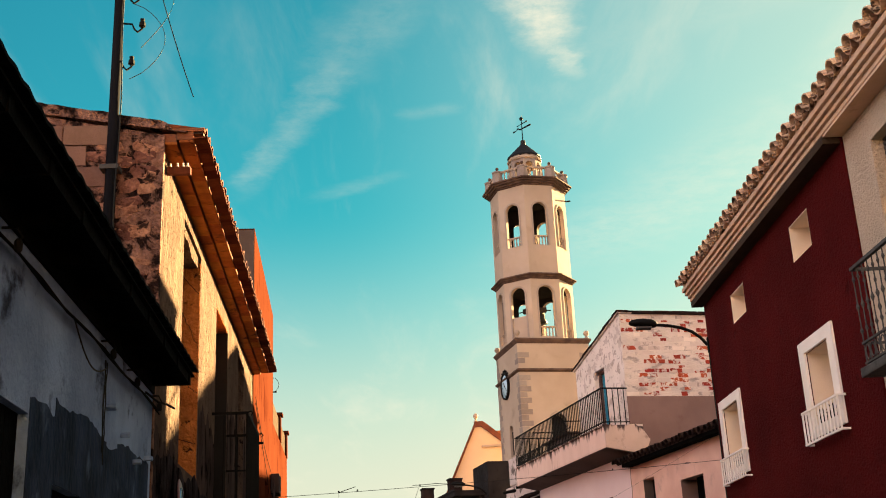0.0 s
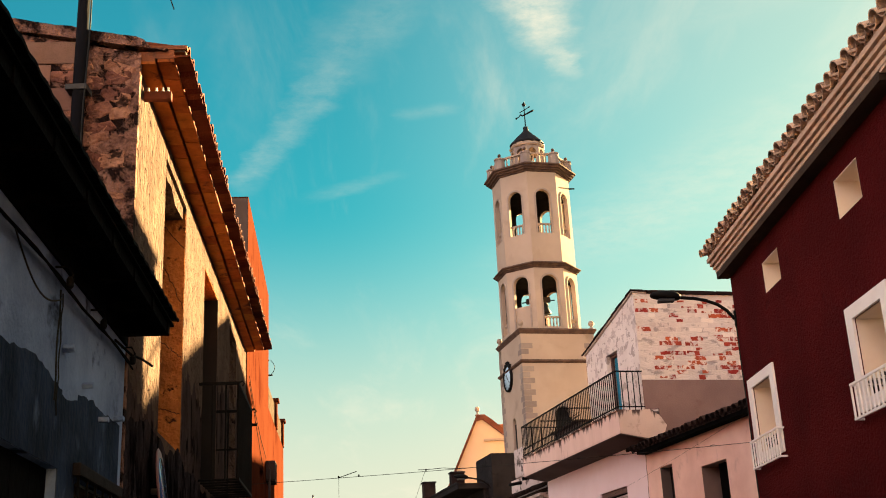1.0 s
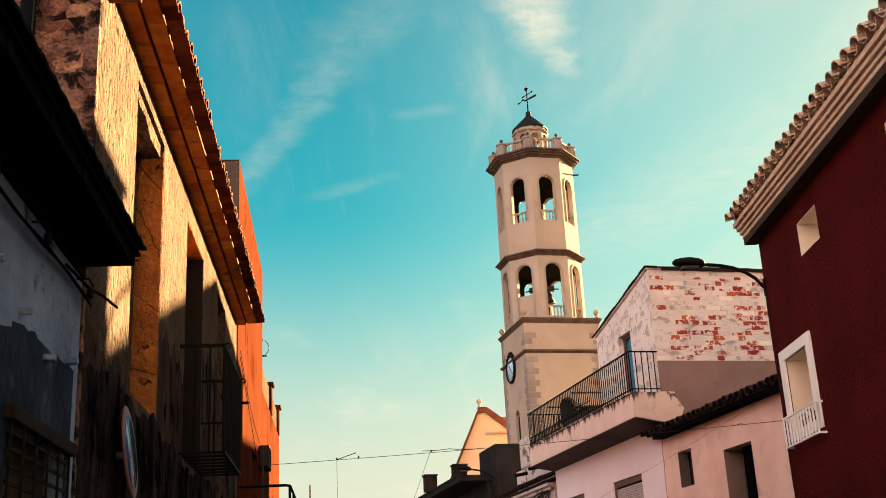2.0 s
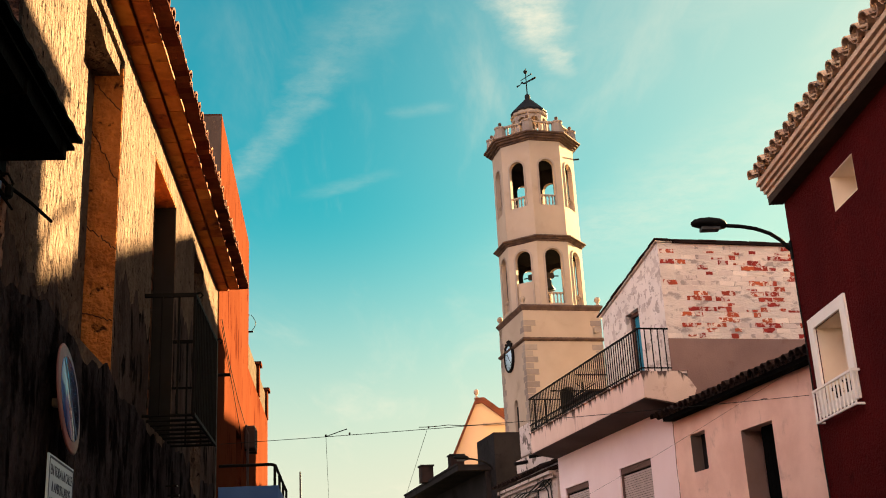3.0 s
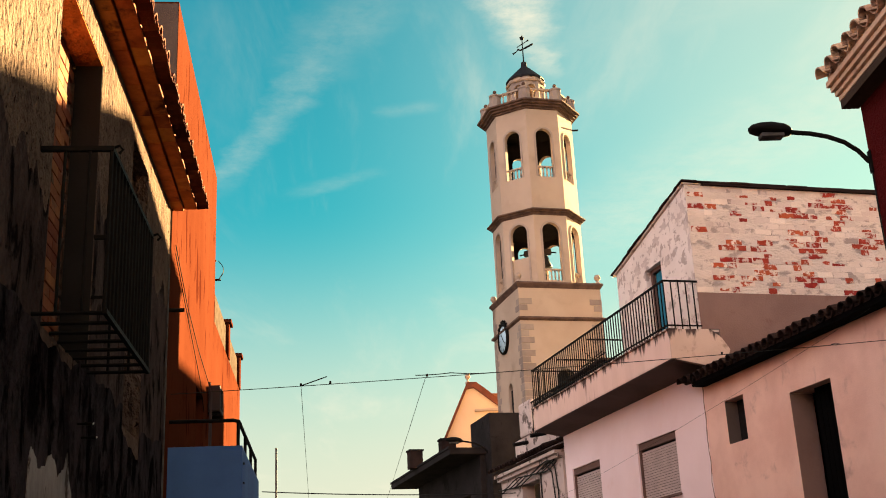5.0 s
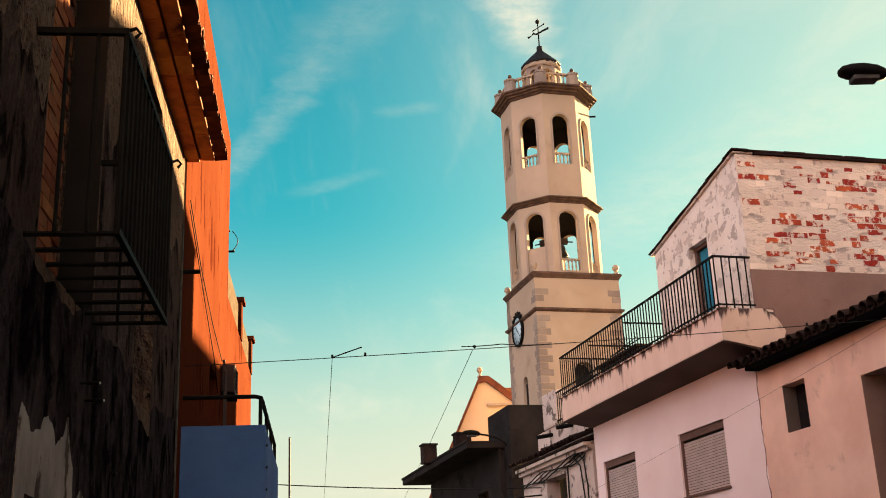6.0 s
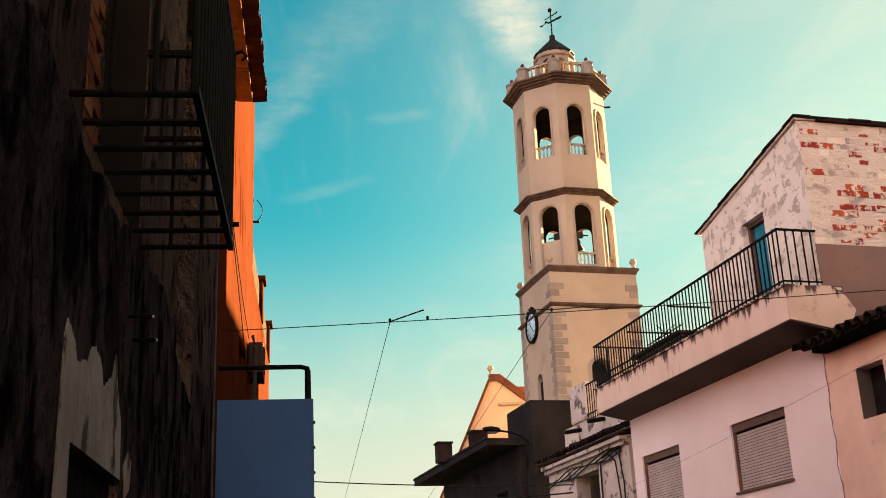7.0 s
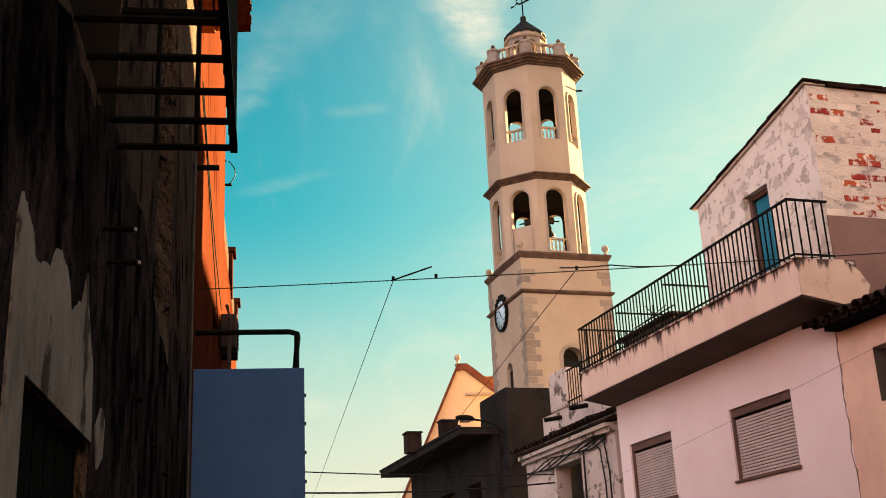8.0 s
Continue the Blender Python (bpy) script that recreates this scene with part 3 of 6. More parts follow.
# ---- left side: house with the blue plaster ----
LEFT_TURN = 90 + 4.14       # x runs up the street along the wall, y into the house


def left_point(y):
    return (-2.22 - 0.0724 * (y - 9.0), y, 0)


A = thing("plastered_house", left_point(8.935), LEFT_TURN, "low house in peeling faded blue plaster with a black eave", "house")
HA = [(-4.3, -3.46, 0.9, 2.72), (-2.95, -1.68, 0.9, 2.44), (-1.29, -0.2, 1.2, 2.47)]
part("wall", panel(-24, 0, 0, 3.66, 0, 0.35, HA), "blue_plaster", A)
part("soffit", boxes(((-14, -0.33, 3.628), (-0.02, -0.004, 3.642))), "tin", A, "boards under the eave, near-black for their shade")
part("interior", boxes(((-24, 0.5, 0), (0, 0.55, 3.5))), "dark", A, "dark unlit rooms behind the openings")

# boards added just inside the openings to give their unlit black
for h in HA[:2]:
    part("dark_opening_fill", boxes(*[((h[0] + 0.002 + (h[1] - h[0]) * k / 4, 0.05, h[2]), (h[0] + (h[1] - h[0]) * (k + 1) / 4 - 0.006, 0.08, h[3])) for k in range(4)]), "tin", A, "near-black boards added to fill the dark opening")


def corrugated(s0, s1, d0, d1, z, slope, pitch=0.18, amp=0.006, thick=0.02):
    bm = bmesh.new()
    n = int((s1 - s0) / pitch * 6)
    rows = []
    for d in (d0, d1):
        for dz in (0, thick):
            rows.append([bm.verts.new((s0 + (s1 - s0) * i / n, d, z + dz + (d - d0) * slope + amp * math.sin(2 * math.pi * i / 6))) for i in range(n + 1)])
    a, b, c, e = rows
    for i in range(n):
        for p, q in ((a, c), (b, e), (a, b), (c, e)):
            bm.faces.new([p[i], p[i + 1], q[i + 1], q[i]])
    for i in (0, n):
        bm.faces.new([a[i], c[i], e[i], b[i]])
    return bm


part("roof", corrugated(-24, 0.0, -0.36, 4.5, 3.665, 0.12), "tin", A, "corrugated eave sheet, near-black for its shaded underside")
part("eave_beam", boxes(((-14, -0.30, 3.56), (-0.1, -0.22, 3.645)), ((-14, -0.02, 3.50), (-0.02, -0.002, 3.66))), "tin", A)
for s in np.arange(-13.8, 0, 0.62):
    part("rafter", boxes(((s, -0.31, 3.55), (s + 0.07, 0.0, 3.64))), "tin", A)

# ---- left side: ochre house ----
B = thing("ochre_house", left_point(9.0), LEFT_TURN, "old two-storey house in rough ochre render with tiled eave", "house")


def sB(y):
    return (y - 9.0) / 0.9974


LB = sB(18.17)
HB = [(sB(10.36), sB(11.62), 3.15, 5.54), (sB(13.1), sB(14.4), 3.07, 5.42), (sB(15.8), sB(16.65), 2.95, 5.45), (sB(13.18), sB(14.12), 0, 1.985)]
part("wall", panel(0, LB, 0, 5.79, 0, 0.42, HB), "ochre", B)

part("gable_wall", prism([(0.0, 0), (-0.02, 5.78), (3.4, 6.40), (3.4, 0)], -0.07, -0.003, "x"), "mortar", B, "gable of rough mortar, blocks and rubble")
part("rear_wall", boxes(((0.0, 3.4, 0), (LB, 3.7, 6.3))), "mortar", B)
part("roof_deck", prism([(-0.34, 5.845), (-0.34, 5.86), (3.7, 6.53), (3.7, 6.48)], -0.002, LB + 0.14, "x"), "old_wood", B)
# niche, bricked opening, dark door
part("niche_back", boxes(((HB[0][0], 0.215, HB[0][2]), (HB[0][1], 0.41, HB[0][3]))), "ochre", B)
# liner with the bounced light painted into its orange
part("niche_jamb", boxes(((HB[0][1] - 0.012, 0.004, HB[0][2]), (HB[0][1] - 0.002, 0.214, HB[0][3] - 0.06))), "jamb", B, "jamb of the blocked window, orange for bounced light")
part("niche_lintel", prism([(HB[0][0], 5.54), (HB[0][0] + 0.25, 5.43), (HB[0][0] + 0.5, 5.46), (HB[0][0] + 0.75, 5.38), (HB[0][1], 5.42), (HB[0][1], 5.54)], 0.03, 0.21), "ochre", B)
for z0, z1, wave in ((3.52, 3.58, 0.02), (4.55, 4.98, 0.05), (5.12, 5.36, 0.03), (4.05, 4.22, 0.04)):
    part("crack", tubes([[(HB[0][1] - 0.0125, 0.01 + 0.0145 * k, z0 + (z1 - z0) * k / 14 + wave * noise.noise(Vector((k * 0.8, z0, 0.0)))) for k in range(15)]], 0.0035, 4), "dark", B)
part("infill_bed", boxes(((HB[1][0], 0.225, HB[1][2]), (HB[1][1], 0.41, HB[1][3]))), "mortar", B)
# near-black jamb sheet: the shadow on it is put into the colour
part("opening_jamb_shade", boxes(((HB[1][1] - 0.012, 0.004, HB[1][2]), (HB[1][1] - 0.002, 0.20, HB[1][3]))), "dark", B)
part("opening_head", boxes(((HB[1][0], 0.004, HB[1][3] - 0.012), (HB[1][1] - 0.014, 0.20, HB[1][3] - 0.002))), "jamb", B)
part("wooden_door", boxes(*[((HB[2][0] + 0.17 * k, 0.22, HB[2][2]), (HB[2][0] + 0.17 * k + 0.162, 0.26, HB[2][3])) for k in range(5)]), "old_wood", B, "dark plank door in a deep opening")
part("dark_room", boxes(((HB[3][0] - 0.1, 0.43, 0), (HB[3][1] + 0.1, 0.46, 2.2))), "dark", B)
rng = random.Random(5)


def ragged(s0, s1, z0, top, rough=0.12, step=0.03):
    """An upright sheet with a broken upper edge, for painted shade."""
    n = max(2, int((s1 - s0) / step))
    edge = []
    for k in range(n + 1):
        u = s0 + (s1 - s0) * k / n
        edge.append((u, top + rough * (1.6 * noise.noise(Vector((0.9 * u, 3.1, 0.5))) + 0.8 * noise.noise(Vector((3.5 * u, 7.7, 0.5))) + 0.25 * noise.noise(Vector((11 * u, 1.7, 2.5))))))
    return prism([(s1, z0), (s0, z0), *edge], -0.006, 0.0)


# shade of the lower wall, put into a darker coat
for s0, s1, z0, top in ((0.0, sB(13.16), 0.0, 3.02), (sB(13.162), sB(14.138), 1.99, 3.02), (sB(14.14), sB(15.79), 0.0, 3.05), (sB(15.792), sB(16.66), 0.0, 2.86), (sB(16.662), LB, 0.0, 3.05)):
    part("lower_render", ragged(s0, s1, z0, top), "ochre_low", B, "grey-brown sheet that darkens the lower storey as shade")
# second coat of shade tone, its top close to the sun's shadow edge
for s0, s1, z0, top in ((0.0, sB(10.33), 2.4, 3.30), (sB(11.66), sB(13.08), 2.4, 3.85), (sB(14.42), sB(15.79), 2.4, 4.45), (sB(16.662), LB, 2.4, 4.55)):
    part("stained_render", prism([(s1, z0), (s0, z0), *[(s0 + (s1 - s0) * k / 30, top + 0.3 * noise.noise(Vector((1.7 * k / 10, s0, 3.3))) + 0.1 * noise.noise(Vector((0.9 * k, s0, 1.3)))) for k in range(31)]], -0.003, 0.0), "ochre_mid", B, "grey sheet that tones the wall down to its shade")
# boards added in the doorway to stand for its unlit depth
doorway_dark_fill = part("doorway_dark_fill", boxes(((HB[3][0] + 0.005, 0.055, 0.0), (HB[3][1] - 0.005, 0.08, 1.98))), "tin", B, "near-black boards added for the unlit doorway")
for k in range(6):
    part("plank", boxes(((HB[3][0] + 0.01 + 0.155 * k, 0.03, 0.0), (HB[3][0] + 0.155 * (k + 1), 0.054, 1.975))), "tin", doorway_dark_fill)
# bare plaster patch over the ground-floor door
low = [(13.0, 2.30), (13.03, 2.36), (13.12, 2.33), (13.2, 2.27), (13.35, 2.30), (13.5, 2.40), (13.58, 2.36), (13.7, 2.28), (13.82, 2.33), (13.92, 2.43), (14.0, 2.3), (14.08, 2.2), (14.12, 1.99)]
top = []
for (y0, za), (y1, zb) in zip(low, low[1:]):
    for k in range(5):
        y = y0 + (y1 - y0) * k / 5
        top.append((y, za + (zb - za) * k / 5 + 0.035 * noise.noise(Vector((y * 17, 0.3, 8.0))) + 0.018 * noise.noise(Vector((y * 61, 0.3, 3.0)))))
part("plaster_patch", prism([(sB(12.98), 1.70), *[(sB(y), z) for y, z in top], (sB(14.12), 1.99), (sB(13.16), 1.99), (sB(13.16), 1.70)], -0.012, -0.0065), "patch", B, "bare pale plaster patch")
part("plaster_patch", prism([(sB(14.2), 2.05), (sB(14.3), 2.13), (sB(14.38), 2.1), (sB(14.36), 1.98), (sB(14.26), 1.93)], -0.012, -0.0065), "patch", B)

# eave: two corbelled rows of flat clay tiles, then the roof tiles at the edge
flat = mesh_of(soft_box((0, -0.062, -0.012), (0.297, 0.062, 0.012), 0.003), "soffit_tile", "soffit_wood")
part("eave_core", boxes(((-0.05, -0.12, 5.722), (LB + 0.16, -0.002, 5.80)), ((-0.05, -0.262, 5.745), (LB + 0.16, -0.122, 5.82)), ((-0.055, -0.36, 5.822), (0.0, -0.0, 5.855))), "clay", B, "clay bedding over the eave tiles")
for r, d in enumerate((-0.063, -0.203)):
    for k in range(31):
        link("soffit_tile", flat, B, m=pose(-0.05 + 0.302 * k, d, 5.710 + 0.022 * r + rng.uniform(-0.003, 0.003), rng.uniform(-1.5, 1.5), rng.uniform(-0.8, 0.8), 0))
btile = mesh_of(barrel_tile(0.36, 0.070, 0.06, 0.016, 7), "cover_tile", "clay_edge")
edge_t = mesh_of(soft_box((0, -0.062, -0.008), (0.104, 0.062, 0.008), 0.003), "edge_tile", "clay_edge")
for k in range(47):
    s = 0.05 + 0.2 * k
    link("cover_tile", btile, B, m=pose(s, -0.365 + rng.uniform(-0.014, 0.014), 5.822 + rng.uniform(-0.006, 0.006), 9.6, 0, rng.uniform(-2, 2)))
for k in range(94):
    link("edge_tile", edge_t, B, m=pose(-0.06 + 0.1 * k, -0.330 + rng.uniform(-0.009, 0.009), 5.758 + rng.uniform(-0.003, 0.003), -5, 9 + rng.uniform(-2.5, 2.5), rng.uniform(-1.5, 1.5)))
part("fascia", boxes(((-0.04, -0.345, 5.805), (LB + 0.14, -0.265, 5.84))), "old_wood", B)
# blocks and rubble of the gable
blk = mesh_of(soft_box((-0.014, 0.0, 0.0), (0.0, 0.393, 0.181), 0.004), "block", "block")
for r in range(4):
    for k in range(6):
        d = 0.44 + 0.405 * k - (0.0, 0.21, 0.06, 0.25)[r]
        if d > 0.3:
            link("block", blk, B, m=pose(-0.068, d, 5.69 - 0.192 * r + (0.0 if d < 2 else 0.0)))


def stone(w, h, r, t=0.014):
    """A rough flat-faced stone in the gable, about w wide and h high."""
    bm = bmesh.new()
    n = 12
    ring = [(w / 2 * math.copysign(abs(math.cos(2 * math.pi * k / n)) ** 0.3, math.cos(2 * math.pi * k / n)) * r.uniform(0.62, 1.12), h / 2 * math.copysign(abs(math.sin(2 * math.pi * k / n)) ** 0.3, math.sin(2 * math.pi * k / n)) * r.uniform(0.62, 1.12)) for k in range(n)]
    a = [bm.verts.new((0.0, y, z)) for y, z in ring]
    b = [bm.verts.new((-t * r.uniform(0.6, 1.0), 0.94 * y, 0.9 * z)) for y, z in ring]
    for k in range(n):
        bm.faces.new([a[k], a[(k + 1) % n], b[(k + 1) % n], b[k]])
    c = bm.verts.new((-t, 0, 0))
    for k in range(n):
        bm.faces.new([b[k], b[(k + 1) % n], c])
    return bm


stones = [mesh_of(stone(rng.uniform(0.07, 0.30), rng.uniform(0.04, 0.15), rng, 0.008), "stone", "rubble") for _ in range(16)]
z = 3.8
while z < 5.74:
    d = 0.06
    while d < (0.44 if z > 5.1 else 2.0):
        w = rng.uniform(0.09, 0.2)
        if rng.random() < 0.8:
            link("stone", rng.choice(stones), B, m=pose(-0.0695, d + w / 2, z + rng.uniform(-0.05, 0.05), rng.uniform(-22, 22)))
        d += w * rng.uniform(0.9, 1.4)
    z += 0.105
cop = [(-0.22 + 0.06 * k, 5.80 + 0.181 * (0.06 * k - 0.22) + 0.105 + 0.016 * noise.noise(Vector((k * 1.7, 1.3, 2.0))) - (0.06 if k < 3 else 0)) for k in range(60)]
part("gable_coping", prism([(3.3, 6.33), (-0.2, 5.80), *cop], -0.085, 0.10, "x"), "mortar", B, "rough mortar coping along the gable")

# balcony of the ochre house
BAL = thing("iron_balcony", left_point(12.82), LEFT_TURN, "black wrought iron balcony with open bar floor on the ochre house", "balcony")
bl, bd, z0, z1 = 1.60, -0.415, 3.07, 4.06
part("top_rail", boxes(((0, bd, z1 - 0.02), (bl, bd + 0.03, z1 + 0.01)), ((0, bd + 0.03, z1 - 0.02), (0.03, 0, z1 + 0.01)), ((bl - 0.03, bd + 0.03, z1 - 0.02), (bl, 0, z1 + 0.01))), "iron", BAL)
part("mid_rail", boxes(((bl - 0.02, bd + 0.02, 3.60), (bl, 0, 3.62))), "iron", BAL)
part("floor_frame", boxes(((0, bd - 0.005, z0 - 0.014), (bl, bd + 0.02, z0 + 0.014))), "iron", BAL)
for k in range(8):
    part("floor_bar", tubes([[(0.04 + k * (bl - 0.055) / 7, bd, z0), (0.04 + k * (bl - 0.055) / 7, 0.0, z0)]], 0.0125), "iron", BAL)
for k in range(15):
    s = 0.015 + k * (bl - 0.03) / 14
    part("bar", tubes([[(s, bd + 0.012, z0), (s, bd + 0.012, z1)]], 0.0125), "iron", BAL)
for k in (1, 2):
    part("bar", tubes([[(0.015, bd * k / 3, z0), (0.015, bd * k / 3, z1)]], 0.0095), "iron", BAL)
    part("bar", tubes([[(bl - 0.015, bd * k / 3, z0), (bl - 0.015, bd * k / 3, z1)]], 0.0095), "iron", BAL)
for s in (0.0, bl - 0.03):
    part("scroll", tubes([[(s + 0.015, bd + 0.012, z1), (s + 0.015, bd - 0.03, z1 + 0.015), (s + 0.015, bd - 0.05, z1 - 0.01), (s + 0.015, bd - 0.03, z1 - 0.035)]], 0.009), "iron", BAL)

# small fittings on the ochre house
BR = thing("insulator_bracket", (*left_point(9.24)[:2], 5.57), LEFT_TURN, "short timber bracket with small porcelain insulators", "bracket")
part("arm", soft_box((-0.03, -0.21, -0.035), (0.03, 0.0, 0.035), 0.008), "clay", BR)
for d in (-0.03, -0.09, -0.14, -0.18):
    part("insulator", lathe([(0.008, 0.035), (0.012, 0.05), (0.006, 0.06), (0.01, 0.075), (0.002, 0.08)], 8, (0, d, 0)), "porcelain", BR)
for y, z in ((14.17, 2.68), (14.3, 2.61)):
    IN = thing("wall_insulator", (*left_point(y)[:2], z), LEFT_TURN, "grey porcelain insulator on an iron pin in the wall", "insulator", "insulators on the wall")
    part("pin", tubes([[(0, 0.0, 0), (0, -0.05, 0)]], 0.008), "iron", IN)
    part("body", tubes([[(0, -0.04, 0), (0, -0.06, 0), (0, -0.10, 0), (0, -0.105, 0)]], [0.008, 0.012, 0.012, 0.006], 10), "iron", IN)
    part("cap", tubes([[(0, -0.104, 0), (0, -0.112, 0)]], 0.006, 8), "porcelain", IN, "white porcelain tip")
for y, z in ((15.2, 2.33), (15.9, 2.25), (16.5, 2.2)):
    IN = thing("wall_clip", (*left_point(y)[:2], z), LEFT_TURN, "small iron cable clip in the dark lower wall", "clip", "clips on the wall")
    part("clip", tubes([[(-0.05, 0.0, 0), (-0.03, -0.03, 0), (0.03, -0.03, 0), (0.05, 0.0, 0)]], 0.008), "iron", IN)
SP = thing("drain_spout", (-2.86, 18.12, 4.54), LEFT_TURN, "dark drain spout stub at the house corner", "pipe")
part("pipe", tubes([[(0, 0.03, 0), (0, -0.16, 0)]], 0.022, 8), "iron", SP)
CB = thing("corner_cable", (*left_point(18.05)[:2], 0), LEFT_TURN, "grey cable clipped down the house corner", "cable")
part("cable", tubes([[(0.012 * math.sin(k * 1.7), -0.02, 0.3 + 0.36 * k) for k in range(14)]], 0.009), "grey_iron", CB)

# ---- fittings of the blue plastered house ----
GR = thing("window_grille", (*left_point(8.935)[:2], 0), LEFT_TURN, "dark iron grille over a small shuttered window", "grille")
h = HA[2]
part("lintel", soft_box((h[0] - 0.06, -0.05, h[3] - 0.02), (h[1] + 0.06, -0.002, h[3] + 0.05), 0.01), "grey_block", GR, "worn grey stone lintel")
for z in np.arange(h[2], h[3] - 0.03, 0.075):
    part("bar", boxes(((h[0], -0.02, z), (h[1], -0.008, z + 0.016))), "iron", GR)
for s in np.arange(h[0], h[1] + 0.01, 0.218):
    part("upright", boxes(((s - 0.006, -0.032, h[2]), (s + 0.006, -0.02, h[3] - 0.02))), "iron", GR)
part("shutter", boxes(((h[0], 0.1, h[2]), (h[1], 0.13, h[3]))), "old_wood", GR)
WC = thing("wall_cable", (*left_point(8.935)[:2], 0), LEFT_TURN, "black cable bundle strung along the plaster wall under the eave", "cable")
for j in range(3):
    part("strand", tubes([[(-14 + 0.5 * k, -0.03 - 0.012 * j, 3.39 - 0.016 * j + 0.016 * math.sin(k * 1.9 + j)) for k in range(29)]], 0.006), "tin", WC)
for s in (-4.1, -1.95, -1.1, -0.15):
    part("hook", tubes([[(s, 0, 3.46), (s, -0.07, 3.46), (s + 0.02, -0.09, 3.42), (s, -0.07, 3.36)]], 0.007), "iron", WC)
    part("knob", lathe([(0.012, -0.03), (0.02, -0.02), (0.02, 0.02), (0.01, 0.035)], 8, (s, -0.08, 3.37)), "iron", WC)
part("loop", tubes([[(-2.85 + 0.072 * k, -0.04, 3.38 - 0.15 * math.sin(math.pi * k / 14) - 0.004 * k) for k in range(14)]], 0.005), "cable", WC)
part("drop", tubes([[(-1.93 + 0.012 * math.sin(k), -0.03, 3.34 - 0.065 * k) for k in range(10)]], 0.005), "cable", WC)
part("drop", tubes([[(-1.86 + 0.014 * math.sin(k * 2), -0.025, 3.34 - 0.065 * k) for k in range(11)]], 0.004), "cable", WC)
part("tail", tubes([[(-0.6, -0.05, 3.40), (-0.1, -0.06, 3.42), (0.25, -0.07, 3.47), (0.60, -0.08, 3.50)]], 0.009), "tin", WC)
for s, z, a in ((-1.7, 3.08, 30), (-1.2, 2.98, -25), (-0.75, 2.86, 5), (-0.28, 2.95, 0)):
    PC = thing("wall_peg", (0, 0, 0), 0, "pale bracket stub on the faded plaster wall", "bracket", "bracket stubs on the plaster wall")
    PC.matrix_basis = pose(*left_point(8.935), 0, 0, LEFT_TURN) @ pose(s, -0.035, z, 0, a, 0)
    part("stub", soft_box((-0.022, -0.03, -0.016), (0.022, 0.04, 0.016), 0.008), "blue_plaster", PC)

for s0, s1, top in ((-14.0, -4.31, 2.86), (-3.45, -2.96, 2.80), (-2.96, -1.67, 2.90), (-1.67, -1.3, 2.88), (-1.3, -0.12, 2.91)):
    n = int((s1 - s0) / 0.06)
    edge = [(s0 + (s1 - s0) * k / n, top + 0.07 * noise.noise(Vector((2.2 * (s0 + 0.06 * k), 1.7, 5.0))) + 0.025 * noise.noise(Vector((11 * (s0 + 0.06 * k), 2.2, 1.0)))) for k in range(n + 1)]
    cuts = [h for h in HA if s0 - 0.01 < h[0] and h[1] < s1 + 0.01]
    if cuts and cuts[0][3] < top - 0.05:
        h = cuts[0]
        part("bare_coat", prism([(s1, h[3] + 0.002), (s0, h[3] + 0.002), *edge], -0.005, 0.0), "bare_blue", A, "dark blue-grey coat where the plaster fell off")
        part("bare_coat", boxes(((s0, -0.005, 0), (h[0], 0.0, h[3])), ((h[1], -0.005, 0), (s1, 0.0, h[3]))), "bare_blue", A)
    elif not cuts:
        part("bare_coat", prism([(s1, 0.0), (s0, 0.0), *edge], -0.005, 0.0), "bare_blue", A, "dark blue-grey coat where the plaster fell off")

# ---- pole on the gable ----
PO = thing("utility_pole", (-2.61, 8.82, 3.80), 0, "tarred timber utility pole clamped to the gable", "pole")
part("shaft", lathe([(0.055, 0.0), (0.047, 2.0), (0.040, 4.6), (0.015, 4.62)], 10), "pole", PO)
for z in (1.62,):
    part("clamp", boxes(((-0.085, -0.055, z), (0.07, 0.10, z + 0.04))), "grey_iron", PO, "flat iron clamp")
part("lead", tubes([[(0.062 + 0.010 * math.sin(k * 0.9), -0.05, 0.0 + 0.25 * k) for k in range(19)]], 0.006), "cable", PO)
for z, w in ((2.95, 0.13), (3.24, 0.09), (2.58, 0.05)):
    part("hook", tubes([[(0.04, -0.03, z + 0.06), (w, -0.03, z + 0.05), (w + 0.02, -0.03, z), (w + 0.05, -0.03, z - 0.03), (w + 0.09, -0.03, z), (w + 0.09, -0.03, z + 0.03)]], 0.009), "iron", PO)
    part("insulator", lathe([(0.012, 0.0), (0.03, 0.015), (0.028, 0.05), (0.018, 0.06), (0.022, 0.085), (0.004, 0.09)], 8, (w + 0.09, -0.03, z + 0.01)), "iron" if z < 3.1 else "porcelain", PO)
part("loop_wire", tubes([[(0.13 + 0.3 * math.sin(math.pi * k / 14) ** 0.7, -0.05, 3.2 - 0.75 * k / 14) for k in range(15)]], 0.003), "ac", PO, "pale loop of wire")
part("loop_wire", tubes([[(0.22 + 0.28 * math.sin(math.pi * k / 14), -0.05, 3.75 - 1.0 * k / 14) for k in range(15)]], 0.003), "ac", PO, "pale loop of wire")
part("service_wire", tubes([sag((0.22, -0.03, 3.9), (0.68, 0.0, 2.28), 0.06)], 0.005), "cable", PO)

# ---- road sign ----
SG = thing("parking_sign", (-2.222, 10.05, 0), 96.5, "round blue sign with faded red rim above a lettered plate", "sign")
part("rim", lathe([(0.30, 0), (0.305, 0.006), (0.29, 0.012)], 40), "sign_red", SG, m=pose(0, -0.02, 2.66, 84))
part("field", lathe([(0.235, 0.012), (0.232, 0.017)], 40), "sign_blue", SG, "glossy blue field", m=pose(0, -0.02, 2.66, 84))
